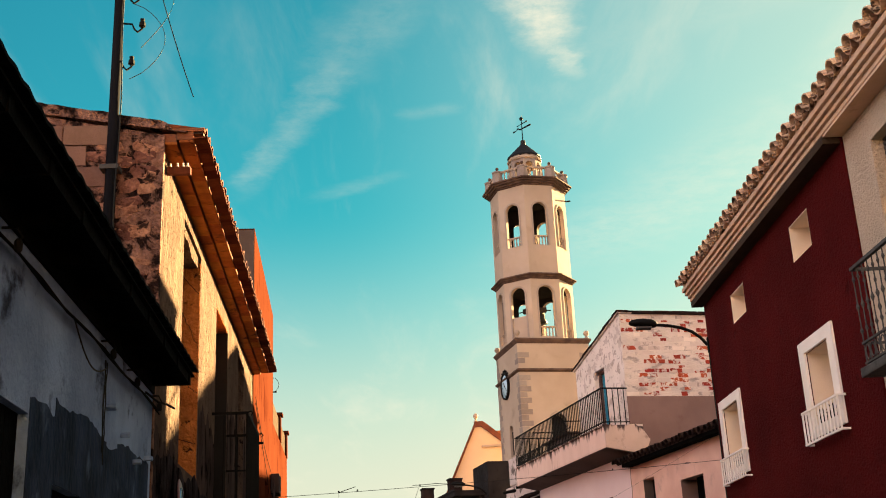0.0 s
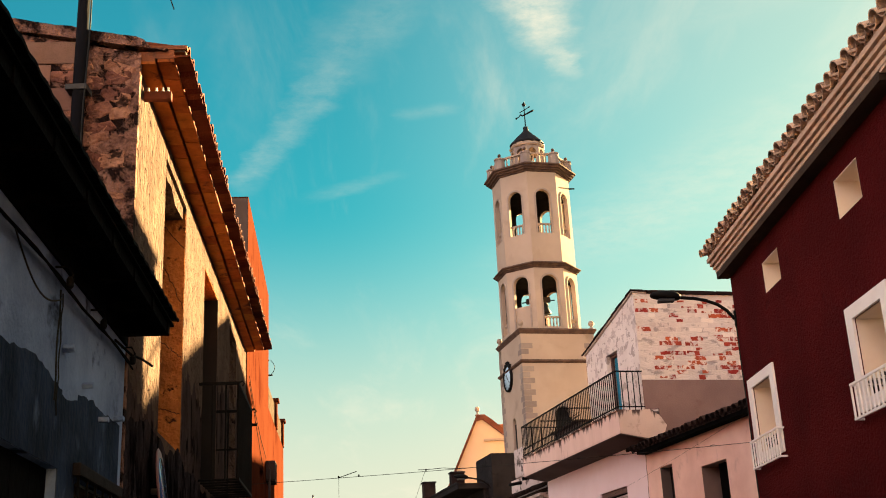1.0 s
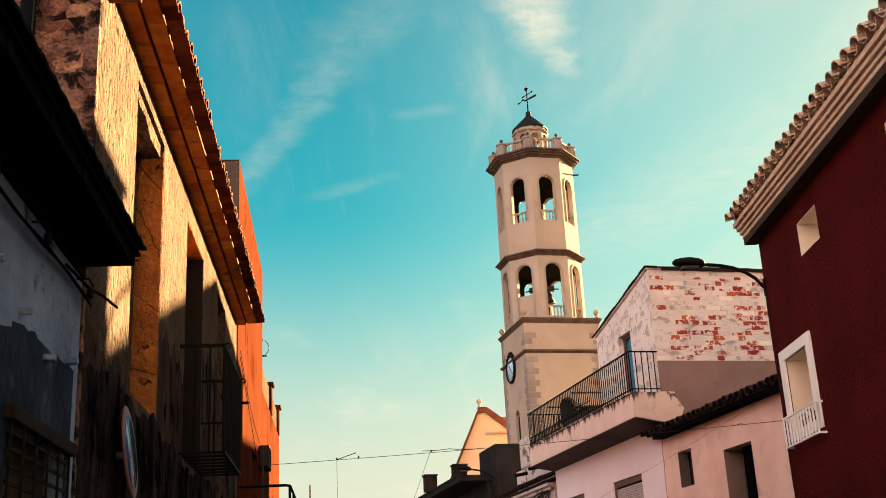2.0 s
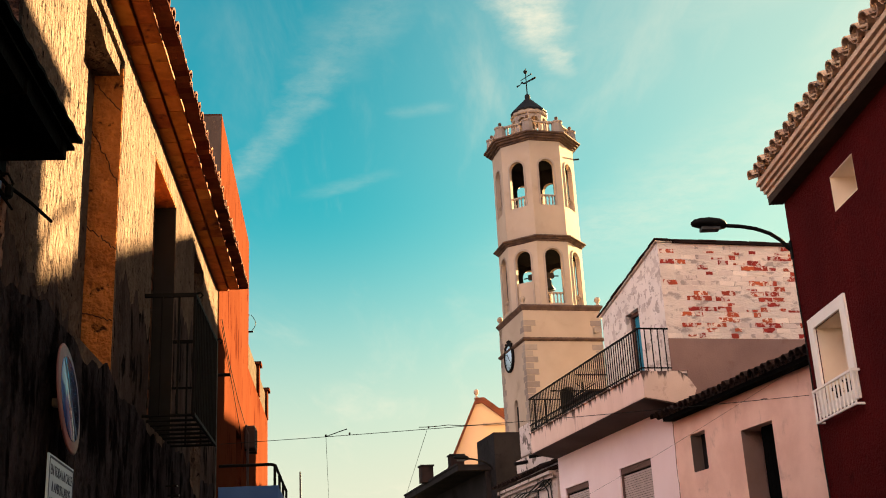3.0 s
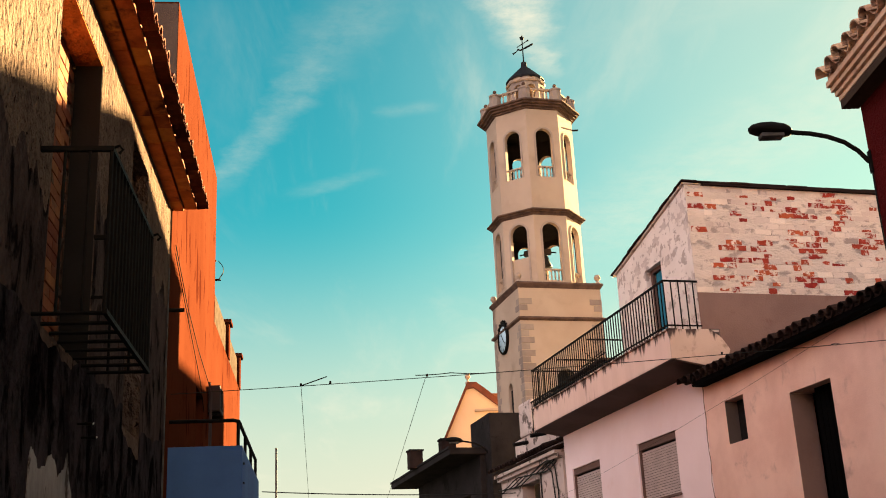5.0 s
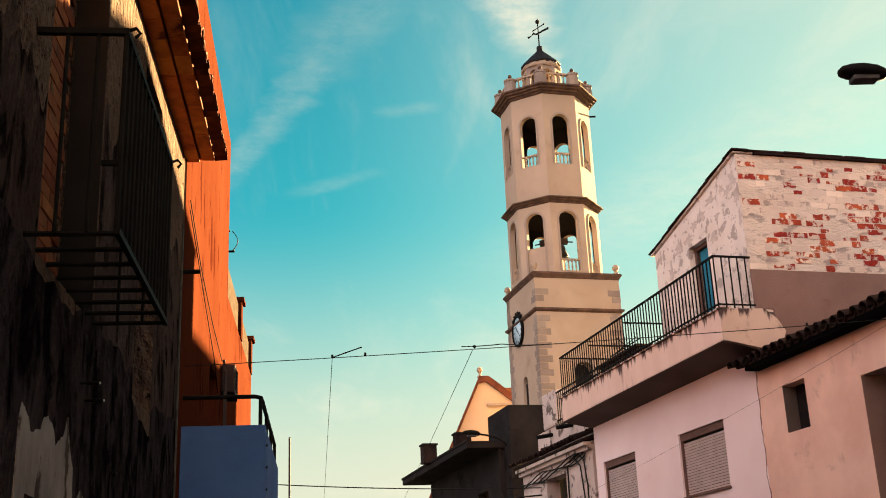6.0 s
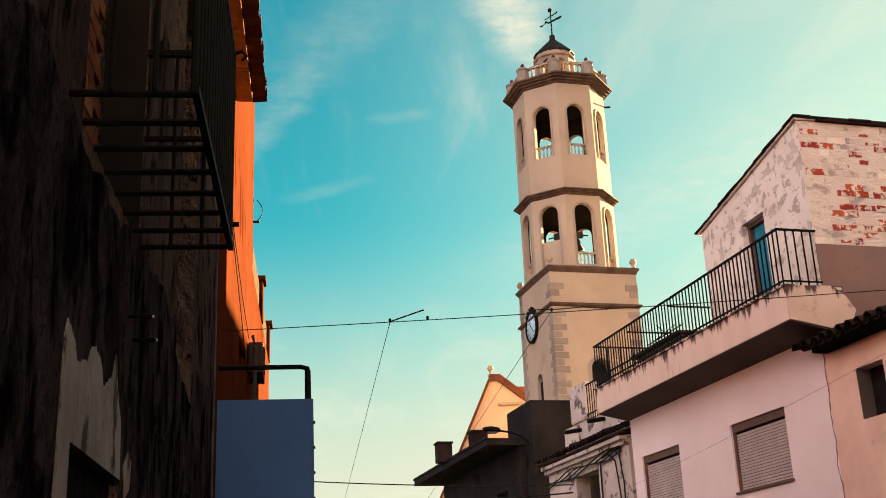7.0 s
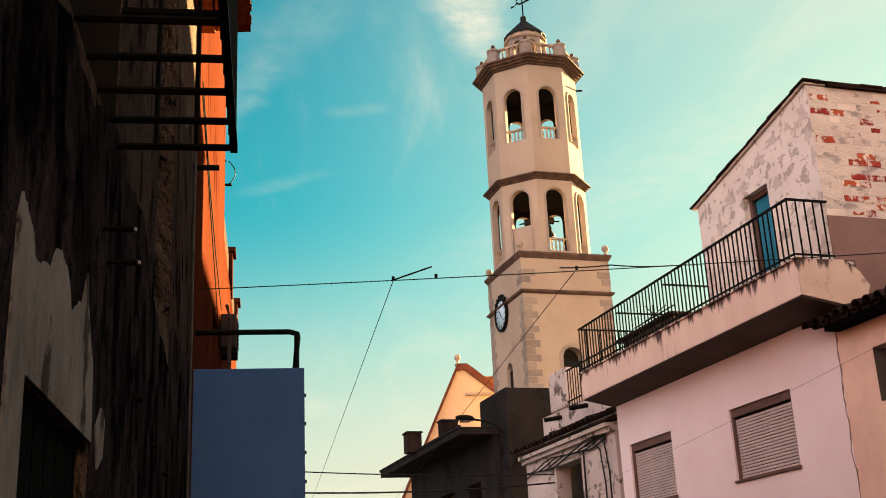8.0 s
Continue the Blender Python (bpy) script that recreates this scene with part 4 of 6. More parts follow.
part("bar", boxes(((-0.232, -0.019, -0.016), (0.232, -0.0175, 0.016))), "navy", SG, "dark faded diagonal bar", m=pose(0, -0.02, 2.66, -6) @ pose(0, 0, 0, 0, 62))
part("bracket", boxes(((-0.03, 0.0, 2.1), (0.03, 0.055, 2.14)), ((-0.03, 0.0, 2.62), (0.03, 0.055, 2.66))), "grey_iron", SG)
pl = part("plate", soft_box((-0.33, -0.012, 1.92), (0.33, 0.0, 2.325), 0.004), "sign_white", SG, "pale enamel plate with navy lettering")
part("plate_border", panel(-0.318, 0.318, 1.932, 2.313, -0.0145, -0.0125, [(-0.308, 0.308, 1.942, 2.303)]), "navy", pl)
for k, line in enumerate(("EN TODA LA CALLE", "A AMBOS LADOS", "MARTES MERCADO", "DE 6h a 16h")):
    lettering("lettering", line, 0.074, "navy", pl, pose(0, -0.0135, 2.225 - 0.082 * k, 90) @ Matrix.Diagonal((0.86, 1, 1, 1)))

# ---- left side: orange house and the ones beyond ----
O = thing("orange_house", (-2.87, 18.2, 0), LEFT_TURN, "tall orange painted house with a weathered parapet side", "house")
part("wall", panel(0, 4.75, 0, 7.5, 0, 0.35, [(2.6, 3.5, 2.3, 4.3)]), "orange", O)
part("parapet", prism([(0, 7.5), (0, 8.24), (4.75, 7.97), (4.75, 7.5)], 0, 0.35), "orange", O)
part("side_wall", boxes(((-0.004, 0.006, 0), (-0.001, 0.351, 8.215)), ((-0.004, 0.352, 0), (0.3, 6, 8.199))), "orange_side", O, "brown weathered side wall")
part("back_wall", boxes(((4.45, 0.352, 0), (4.75, 6, 7.95))), "orange_side", O)
part("coping", boxes(((-0.03, 0.36, 8.20), (0.33, 6, 8.25))), "orange_side", O)
N = thing("orange_terrace_house", (-3.203, 22.79, 0), LEFT_TURN, "lower orange house with pale panels in its roof parapet", "house")
part("wall", panel(0.0, 5.3, 0, 5.7, 0, 0.3, []), "orange", N)
for s in (2.45, 4.95):
    part("pillar", boxes(((s, -0.02, 5.7), (s + 0.3, 0.28, 6.28)), ((s - 0.04, -0.06, 6.28), (s + 0.34, 0.32, 6.34))), "orange", N)
for s in (0.5, 2.75):
    part("parapet_panel", boxes(((s, 0.03, 5.7), (s + (1.95 if s < 1 else 2.2), 0.12, 6.22))), "yellow_panel", N, "pale yellow parapet panel in the sun")

# ---- right side: red house ----
RED = thing("red_house", (4.5, 17.47, 0), -90, "oxblood red rendered house with white window surrounds", "house")


def sR(y):
    return 17.47 - y


W1, W2 = (sR(13.21), sR(12.03), 3.50, 4.635), (sR(17.24), sR(16.0), 3.50, 4.685)
SW1, SW2 = (sR(12.97), sR(12.27), 5.605, 6.06), (sR(15.885), sR(15.18), 5.605, 6.03)
i1, i2 = (W1[0] + 0.19, W1[1] - 0.19, 3.62, 4.49), (W2[0] + 0.17, W2[1] - 0.17, 3.62, 4.55)
part("wall", panel(0, sR(10.95), 0, 6.40, 0, 0.4, [i1, i2, SW1, SW2]), "red", RED)
part("end_wall", boxes(((0, 0.402, 0), (0.3, 7, 6.4))), "red", RED)
part("roof", prism([(-0.28, 6.74), (7, 8.9), (7, 8.7), (-0.28, 6.63)], -0.05, 24.0, "x"), "clay_pale", RED)
for w, i in ((W1, i1), (W2, i2)):
    win = part("window", panel(w[0], w[1], w[2], w[3], -0.03, 0.0, [i]), "white", RED, "white painted window surround")
    part("reveal", panel(i[0] - 0.0, i[1] + 0.0, i[2], i[3], 0.012, 0.40, [(i[0] + 0.012, i[1] - 0.012, i[2] + 0.012, i[3] - 0.012)]), "reveal", win)
    part("louvre_door", boxes(((i[0], 0.30, i[2]), (i[1], 0.34, i[3] - 0.1))), "reveal", win, "cream shutter door")
    r0, r1, zt, zb = w[0] + 0.0, w[1] + 0.06, 3.79, 3.42
    rail = part("rail", boxes(((r0, -0.105, zt), (r1, -0.08, zt + 0.025)), ((r0, -0.105, zb), (r1, -0.08, zb + 0.025)), ((r0, -0.08, zt), (r0 + 0.02, -0.031, zt + 0.025)), ((r1 - 0.02, -0.08, zt), (r1, 0.0, zt + 0.025)),
                              ((r0, -0.08, zb), (r0 + 0.02, 0.0, zb + 0.025)), ((r1 - 0.02, -0.08, zb), (r1, 0.0, zb + 0.025))), "white", win, "white painted balustrade")
    for k in range(12):
        s = r0 + 0.015 + k * (r1 - r0 - 0.03) / 11
        part("bar", boxes(((s - 0.012, -0.101, zb + 0.025), (s + 0.012, -0.084, zt))), "white", rail)
for w in (SW1, SW2):
    sw = part("small_window", panel(w[0], w[1], w[2], w[3], 0.002, 0.38, [(w[0] + 0.01, w[1] - 0.01, w[2] + 0.01, w[3] - 0.01)]), "reveal", RED, "small opening with cream reveals")
    part("pane", boxes(((w[0], 0.385, w[2]), (w[1], 0.40, w[3]))), "reveal", sw)
for k, (d, z0, z1) in enumerate(((-0.20, 6.40, 6.455), (-0.235, 6.455, 6.505), (-0.275, 6.505, 6.56), (-0.315, 6.56, 6.625))):
    part("cornice_course", soft_box((-0.05, d, z0), (24.0, 0.15 - 0.003 * k, z1), 0.012), "cornice_paint", RED, "moulded cream cornice")
part("eave_soffit", boxes(((-0.04, -0.19, 6.31), (6.5, -0.002, 6.398))), "old_wood", RED, "dark brown soffit under the cornice")
part("eave_soffit", boxes(((6.53, -0.19, 6.37), (24.0, 0.018, 6.398))), "cornice_paint", RED)
tile_c, tile_p = mesh_of(barrel_tile(), "cover_tile", "clay_pale"), mesh_of(barrel_tile(flip=-1), "channel_tile", "clay_pale")
for k in range(40):
    s = 0.05 + 0.25 * k
    link("cover_tile", tile_c, RED, m=pose(s, -0.405 + 0.012 * math.sin(k * 2.3), 6.665, 16, 0, 1.5 * math.sin(k * 5.1)))
    link("channel_tile", tile_p, RED, m=pose(s + 0.125, -0.37, 6.715, 16, 0, 0))
# ---- right side: beige house ----
BEI = thing("beige_house", (4.5, 10.945, 0), -90, "beige roughcast house with a forged iron balcony", "house")
part("wall", panel(0, 18.0, 0, 6.40, 0.02, 0.4, [(0.75, 1.75, 3.75, 6.0), (4, 5, 3.75, 6.0)]), "roughcast", BEI)
part("window", panel(0.65, 1.85, 3.75, 6.1, -0.02, 0.018, [(0.75, 1.75, 3.75, 6.0)]), "roughcast", BEI)
part("shutter", boxes(*[((0.76, 0.10, z), (1.74, 0.13, z + 0.035)) for z in np.arange(3.78, 5.98, 0.05)]), "grey_iron", BEI, "grey louvred shutter")
part("balcony_floor", soft_box((0.55, -0.42, 3.66), (3.0, 0.02, 3.75), 0.015), "grey_iron", BEI, "grey balcony slab")

# plain unseen house, added behind the start to close the street and cut light
END = thing("corner_house", (-9, -13.5, 0), 0, "unseen plain beige roughcast house added across the street end", "house")
part("wall", boxes(((0, 0, 0), (18, 0.4, 7.2))), "roughcast", END)
part("roof", prism([(0.7, 7.2), (0.7, 7.28), (-5, 8.7), (-5, 8.6)], 0, 18, "x"), "clay_pale", END)

# ---- right side: salmon house, pink house (fronts on one line) ----
DT = -77.63
C = thing("salmon_house", (4.2, 23.6, 0), DT, "low salmon rendered house with a dark tiled eave", "house")
part("wall", panel(-0.2, 6.2, 0, 4.62, 0, 0.35, [(0.44, 1.0, 3.60, 4.24), (2.22, 3.20, 1.4, 4.01)]), "salmon", C)
part("roof", prism([(-0.22, 4.63), (-0.22, 4.67), (4, 5.6), (4, 5.4)], -0.10, 6.2, "x"), "clay_dark", C)
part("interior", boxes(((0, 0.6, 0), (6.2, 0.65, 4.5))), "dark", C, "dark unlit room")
D = thing("pink_house", (4.2, 23.6, 0), DT, "pink rendered house with a brick gable and roof terrace", "house")
LD = 6.5
part("wall", panel(-LD, -0.2, 0, 4.95, 0, 0.3, [(-2.86, -1.31, 3.11, 4.11), (-6.12, -4.64, 3.11, 4.115)]), "pink", D)
up = part("upper_wall", panel(-3.02, 0, 5.42, 7.25, 0.002, 0.3, [(-1.78, -1.15, 5.43, 6.95)]), "peeling", D, "peeling cream paint wall")
part("wall_end", boxes(((-0.198, 0.002, 4.78), (0.0, 0.3, 4.95))), "pink", D)
part("upper_gable", prism([(-3.02, 7.252), (0, 7.252), (0, 7.87)], 0.002, 0.3), "peeling", D)
part("gable_wall", prism([(0.302, 4.0), (0.302, 7.87), (10, 7.85), (10, 4.0)], -0.28, 0.0, "x"), "limewash", D, "brick gable with worn limewash")
part("gable_edge_coat", boxes(((0.0005, 0.004, 6.052), (0.003, 0.3015, 7.86))), "limewash", D)
part("gable_render", boxes(((0.002, 0.3, 4.0), (0.02, 10.0, 6.05)), ((0.0035, 0.004, 5.46), (0.02, 0.3, 6.05))), "brown_render", D, "brown cement render on the lower gable")
part("terrace_slab", prism([(-0.60, 4.97), (-0.60, 5.415), (0.0, 5.415), (0.0, 4.97)], -6.55, 0.08, "x"), "slab", D)
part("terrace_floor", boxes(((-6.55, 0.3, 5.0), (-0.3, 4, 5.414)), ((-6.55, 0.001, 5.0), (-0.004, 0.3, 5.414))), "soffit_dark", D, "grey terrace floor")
# separate dark sheet: the shade below the slab is put into its colour
part("slab_soffit", prism([(-0.59, 4.955), (-0.59, 4.968), (0.0, 4.968), (0.0, 4.84), (-0.12, 4.86)], -6.54, 0.07, "x"), "soffit_dark", D, "underside of the slab, dark grey for its shade")


# out-of-view house, added to cast the shade on the orange wall
REAR = thing("rear_shade_house", (4.2, 23.6, 0), DT, "unseen plain house added behind the roof terrace to shade the orange wall", "house")
part("wall", prism([(-7.0, 0), (-7.0, 8.12), (-12.6, 8.55), (-12.6, 0)], 6.0, 6.4), "roughcast", REAR)
part("side_wall", boxes(((-7.35, 6.401, 0), (-7.0, 11, 8.1))), "roughcast", REAR)

# ---- orange houses: fittings ----
BB = thing("blue_balcony", (-2.93, 18.42, 0), 4.14, "solid pale blue balcony parapet with a black top rail", "balcony")
part("floor", boxes(((0, 0.0, 2.0), (0.74, 2.9, 2.12))), "blue_white", BB)
part("end_parapet", soft_box((0.0, -0.02, 2.0), (0.80, 0.08, 3.16), 0.008), "blue_white", BB)
part("front_parapet", soft_box((0.72, 0.082, 2.0), (0.80, 2.9, 3.15), 0.008), "blue_white", BB)
part("top_rail", tubes([[(0.0, 0.03, 3.43), (0.70, 0.03, 3.43), (0.755, 0.05, 3.42), (0.76, 0.12, 3.41), (0.76, 2.88, 3.41)]], 0.02, 8), "iron", BB, "black tubular rail")
for x, y in ((0.75, 0.05), (0.76, 0.95), (0.76, 1.9), (0.76, 2.85)):
    part("post", tubes([[(x, y, 3.14), (x, y, 3.42)]], 0.018, 8), "iron", BB)
for k in range(4):
    part("bolt", boxes(((0.80, 0.1, 2.98 - 0.2 * k), (0.815, 0.13, 3.0 - 0.2 * k))), "iron", BB)
AC = thing("air_conditioner", (-3.165, 22.4, 4.22), LEFT_TURN, "dusty air conditioner box on the orange wall", "air conditioner")
part("casing", soft_box((-0.25, -0.17, 0), (0.25, 0.0, 0.36), 0.02), "ac", AC)
part("grille", boxes(*[((-0.2, -0.18, 0.05 + 0.05 * k), (0.12, -0.171, 0.07 + 0.05 * k)) for k in range(6)]), "iron", AC)
for s in (-0.2, 0.16):
    part("bracket", boxes(((s, -0.17, -0.04), (s + 0.04, 0, -0.002))), "iron", AC)
OP = thing("drain_pipe", (-3.02, 21.3, 0), LEFT_TURN, "grey drain pipe on the orange wall", "pipe")
part("pipe", tubes([[(0, -0.06, 0), (0, -0.06, 4.3), (0.1, -0.03, 4.45)]], 0.02, 8), "ac", OP)
OC = thing("wall_wire", (-2.87, 18.2, 0), LEFT_TURN, "thin cable slanting down the orange wall", "cable")
part("cable", tubes([[(0.2, -0.02, 5.35), (1.3, -0.02, 5.0), (2.6, -0.02, 4.75), (3.9, -0.02, 4.6)]], 0.005), "tin", OC)
part("cable", tubes([[(0.2, -0.02, 5.25), (1.6, -0.02, 4.8), (2.9, -0.02, 4.4), (3.4, -0.02, 4.1)]], 0.005), "tin", OC)
AN = thing("roof_bracket", (-3.24, 23.0, 6.36), LEFT_TURN, "small iron bracket with a looped wire on the orange house", "bracket")
part("arm", tubes([[(0, 0.1, 0.0), (0, -0.10, 0.0)]], 0.016), "iron", AN)
part("arm", tubes([[(0, 0.1, 0.3), (0, -0.03, 0.3)]], 0.016), "iron", AN)
part("loop", tubes([[(0, -0.06 - 0.08 * math.sin(math.pi * k / 8), 0.3 * k / 8) for k in range(9)]], 0.006), "cable", AN)
MA = thing("thin_mast", (-2.93, 28.4, 0), 0, "thin metal mast beyond the orange houses", "mast")
part("mast", tubes([[(0, 0, 0), (0, 0, 4.62)]], 0.02), "grey_iron", MA)

# ---- red house: street lamp, cable ----


def street_lamp(loc, rz, reach):
    lamp = thing("street_lamp", loc, rz, "dark street lamp on a curved wall arm", "street lamp", "street lamps")
    part("plate", boxes(((-0.03, -0.02, -0.12), (0.03, 0.0, 0.12))), "iron", lamp)
    arm = [(0, -0.02, 0), (0, -0.12, 0.13), (0, -0.25, 0.23), (0, -0.42, 0.30), (0, -0.60, 0.34), (0, -reach, 0.36)]
    part("arm", tubes([arm], 0.025, 10), "iron", lamp)
    hd = bmesh.new()
    prof = [(0.0, 0.035, 0.035), (0.03, 0.075, 0.07), (0.09, 0.10, 0.09), (0.22, 0.125, 0.095), (0.34, 0.12, 0.075), (0.42, 0.085, 0.05), (0.45, 0.03, 0.02)]
    rings = [[hd.verts.new((w * math.cos(2 * math.pi * k / 12), -reach - y, 0.36 + 0.10 * y + h * (math.sin(2 * math.pi * k / 12) if math.sin(2 * math.pi * k / 12) > 0 else 0.55 * math.sin(2 * math.pi * k / 12)))) for k in range(12)] for y, w, h in prof]
    for a, b in zip(rings, rings[1:]):
        for k in range(12):
            hd.faces.new([a[k], a[(k + 1) % 12], b[(k + 1) % 12], b[k]])
    hd.faces.new(rings[0])
    hd.faces.new(rings[-1])
    for f in hd.faces:
        f.smooth = True
    part("head", hd, "iron", lamp, "dark lamp head")
    part("lens", soft_box((-0.07, -reach - 0.34, 0.30), (0.07, -reach - 0.10, 0.345), 0.01), "grey_iron", lamp)
    return lamp


street_lamp((4.497, 17.44, 5.67), -90, 0.79)
LC = thing("lamp_cable", (4.5, 17.43, 0), -90, "thin cable down the red house corner", "cable")
part("cable", tubes([[(0.012 * math.sin(k), -0.015, 2.0 + 0.28 * k) for k in range(14)]], 0.009), "cable", LC)
for y in (13.05, 12.7, 12.35, 16.95, 16.6, 16.25):
    PT = thing("flower_pot", (4.56, y - 0.12, 3.632), 0, "small dark flower pot behind the white balustrade", "flower pot", "pots at the window")
    part("pot", lathe([(0.035, 0), (0.045, 0.08), (0.05, 0.085), (0.048, 0.1), (0.035, 0.1)], 12), "clay_dark", PT)
    pb = bmesh.new()
    for j in range(40):
        a, r, zz = rng.uniform(0, 6.28), rng.uniform(0.0, 0.07), rng.uniform(0.09, 0.17)
        c = Vector((r * math.cos(a), r * math.sin(a), zz))
        u, v = Vector((rng.uniform(-1, 1), rng.uniform(-1, 1), rng.uniform(-1, 1))) * 0.03, Vector((rng.uniform(-1, 1), rng.uniform(-1, 1), rng.uniform(-1, 1))) * 0.02
        pb.faces.new([pb.verts.new(c + u), pb.verts.new(c + v), pb.verts.new(c - u), pb.verts.new(c - v)])
    part("plant", pb, "dark", PT, "dark small leaves")

# ---- beige house: balcony ----
BE = thing("forged_balcony", (4.52, 10.26, 3.75), -90, "grey forged iron balcony railing with scrolls on the beige house", "balcony")
part("top_rail", boxes(((0, -0.44, 0.92), (2.4, -0.40, 0.95)), ((0, -0.40, 0.92), (0.03, 0.0, 0.95))), "grey_iron", BE)
part("mid_rail", boxes(((0, -0.435, 0.20), (2.4, -0.41, 0.22)), ((0, -0.41, 0.20), (0.025, 0, 0.22)), ((0, -0.435, 0.01), (2.4, -0.41, 0.03)), ((0, -0.41, 0.01), (0.025, 0, 0.03))), "grey_iron", BE)
bar_b = mesh_of(lathe([(0.007, 0.02), (0.007, 0.3), (0.018, 0.33), (0.007, 0.36), (0.007, 0.52), (0.02, 0.56), (0.007, 0.60), (0.007, 0.80), (0.016, 0.83), (0.007, 0.86), (0.007, 0.92)], 8), "bar", "grey_iron")
for k in range(20):
    link("bar", bar_b, BE, m=pose(0.015 + 0.125 * k, -0.42, 0))
for k in (1, 2, 3):
    link("bar", bar_b, BE, m=pose(0.012, -0.42 + 0.105 * k, 0))
for k in range(19):
    part("scroll", tubes([[(0.078 + 0.125 * k + 0.045 * math.cos(a), -0.42, 0.115 + 0.07 * math.sin(a)) for a in np.linspace(0, 2 * math.pi, 13)]], 0.006, 5), "grey_iron", BE)

# ---- salmon house: eave, shutters ----
part("shutter_leaf", boxes(((0.45, 0.20, 3.60), (0.80, 0.23, 4.24))), "grey_block", C)
# door planks coloured near-black for the shade inside the opening
part("door_leaf", boxes(*[((2.54 + 0.11 * k, 0.18, 1.4), (2.54 + 0.11 * k + 0.10, 0.21, 4.01)) for k in range(6)]), "tin", C, "plank door, near-black for the unlit opening")
part("inner_jamb", boxes(((2.222, 0.004, 1.4), (2.23, 0.34, 4.0))), "brown_render", C, "grey-brown jamb of the doorway")
part("inner_jamb", boxes(((0.442, 0.004, 3.61), (0.45, 0.34, 4.23))), "soffit_dark", C)
ct, cc = mesh_of(barrel_tile(0.34, 0.085, 0.07, 0.014, 7), "cover_tile", "clay_dark"), mesh_of(barrel_tile(0.34, 0.085, 0.07, 0.014, 7, -1), "channel_tile", "clay_dark")
for k in range(33):
    s = -0.32 + 0.2 * k
    link("cover_tile", ct, C, m=pose(s, -0.30 + rng.uniform(-0.02, 0.02), 4.665 + rng.uniform(-0.01, 0.01), 13, 0, rng.uniform(-3, 3)))
    link("channel_tile", cc, C, m=pose(s + 0.1, -0.27 + rng.uniform(-0.02, 0.02), 4.70, 13, 0, rng.uniform(-3, 3)))
    if k % 2 == 0:
        link("cover_tile", ct, C, m=pose(s + 0.05, -0.02, 4.76, 13, 0, rng.uniform(-3, 3)))
# dark strip that paints in the shade below the tile row
part("eave_board", boxes(((-0.1, -0.22, 4.565), (6.2, -0.002, 4.63))), "tin", C, "eave board, near-black for the shade under the tiles")

# ---- pink house: shutters, door, terrace railing, roof edge ----
for w in ((-2.86, -1.31, 3.11, 4.11), (-6.12, -4.64, 3.11, 4.115)):
    sh = part("roller_shutter", panel(w[0], w[1], w[2], w[3], 0.03, 0.12, [(w[0] + 0.05, w[1] - 0.05, w[2] + 0.02, w[3] - 0.12)]), "frame_brown", D, "closed grey-brown roller shutter")
    part("sill", soft_box((w[0] - 0.03, -0.03, w[2] - 0.035), (w[1] + 0.03, 0.1, w[2] - 0.002), 0.006), "frame_brown", sh)
    zz = w[2] + 0.02
    while zz < w[3] - 0.16:
        part("slat", boxes(((w[0] + 0.05, 0.062 + rng.uniform(0, 0.003), zz), (w[1] - 0.05, 0.085, zz + 0.033))), "shutter", sh)
        zz += 0.044
    part("backing", boxes(((w[0] + 0.05, 0.086, w[2] + 0.02), (w[1] - 0.05, 0.10, w[3] - 0.12))), "dark", sh)
part("door_back", boxes(((-1.779, 0.2, 5.43), (-1.151, 0.22, 6.949))), "dark", D)
dr = part("door", panel(-1.78, -1.15, 5.43, 6.95, 0.10, 0.16, [(-1.72, -1.21, 5.43, 6.89)]), "frame_brown", D)
part("door_leaf", boxes(*[((-1.70 + 0.085 * k, 0.16, 5.44), (-1.70 + 0.085 * k + 0.08, 0.19, 6.88)) for k in range(6)]), "door_blue", dr, "turquoise blue plank door")
part("roof_edge", prism([(-3.1, 7.248), (0.02, 7.885), (0.02, 7.915), (-3.1, 7.278)], -0.04, 0.4), "peeling", D)
part("gable_edge", prism([(0.3, 7.87), (10.0, 7.852), (10.0, 7.89), (0.3, 7.915)], -0.25, 0.06, "x"), "clay_dark", D)
for k in range(16):
    part("edge_tile", soft_box((-0.1, 0.1 + 0.35 * k, 7.905 - 0.001 * k), (0.05 + rng.uniform(0, 0.04), 0.1 + 0.35 * k + rng.uniform(0.33, 0.37), 7.928 - 0.001 * k + rng.uniform(0, 0.018)), 0.008), "clay_dark", D)
for k in range(11):
    part("edge_tile", prism([(0, 0.0), (0.31, 0.052), (0.31, 0.074), (0, 0.024)], -0.065 - rng.uniform(0, 0.02), 0.2), "clay_dark", D, m=pose(-3.12 + 0.288 * k, 0, 7.276 + 0.0588 * k))
part("slab_render", prism([(-0.60, 4.97), (-0.60, 5.42), (0.10, 5.44), (0.28, 5.30), (0.40, 5.12), (0.34, 4.98), (0.2, 4.90), (0.0, 4.86)], 0.082, 0.10, "x"), "slab_end", D, "cream plaster end of the terrace slab")
part("slab_lip", soft_box((-6.58, -0.63, 5.417), (0.11, -0.44, 5.44), 0.006), "slab", D)
part("far_parapet", boxes(((-6.7, 3.6, 5.42), (-3.02, 3.8, 6.3))), "chalk", D)
RL = thing("terrace_railing", (4.2, 23.6, 5.44), DT, "black iron bar railing round the roof terrace", "railing")
part("top_rail", boxes(((-6.52, -0.60, 0.765), (0.06, -0.565, 0.79)), ((0.025, -0.565, 0.765), (0.06, 0.0, 0.79)), ((-6.52, -0.565, 0.765), (-6.49, 0.6, 0.79))), "iron", RL)
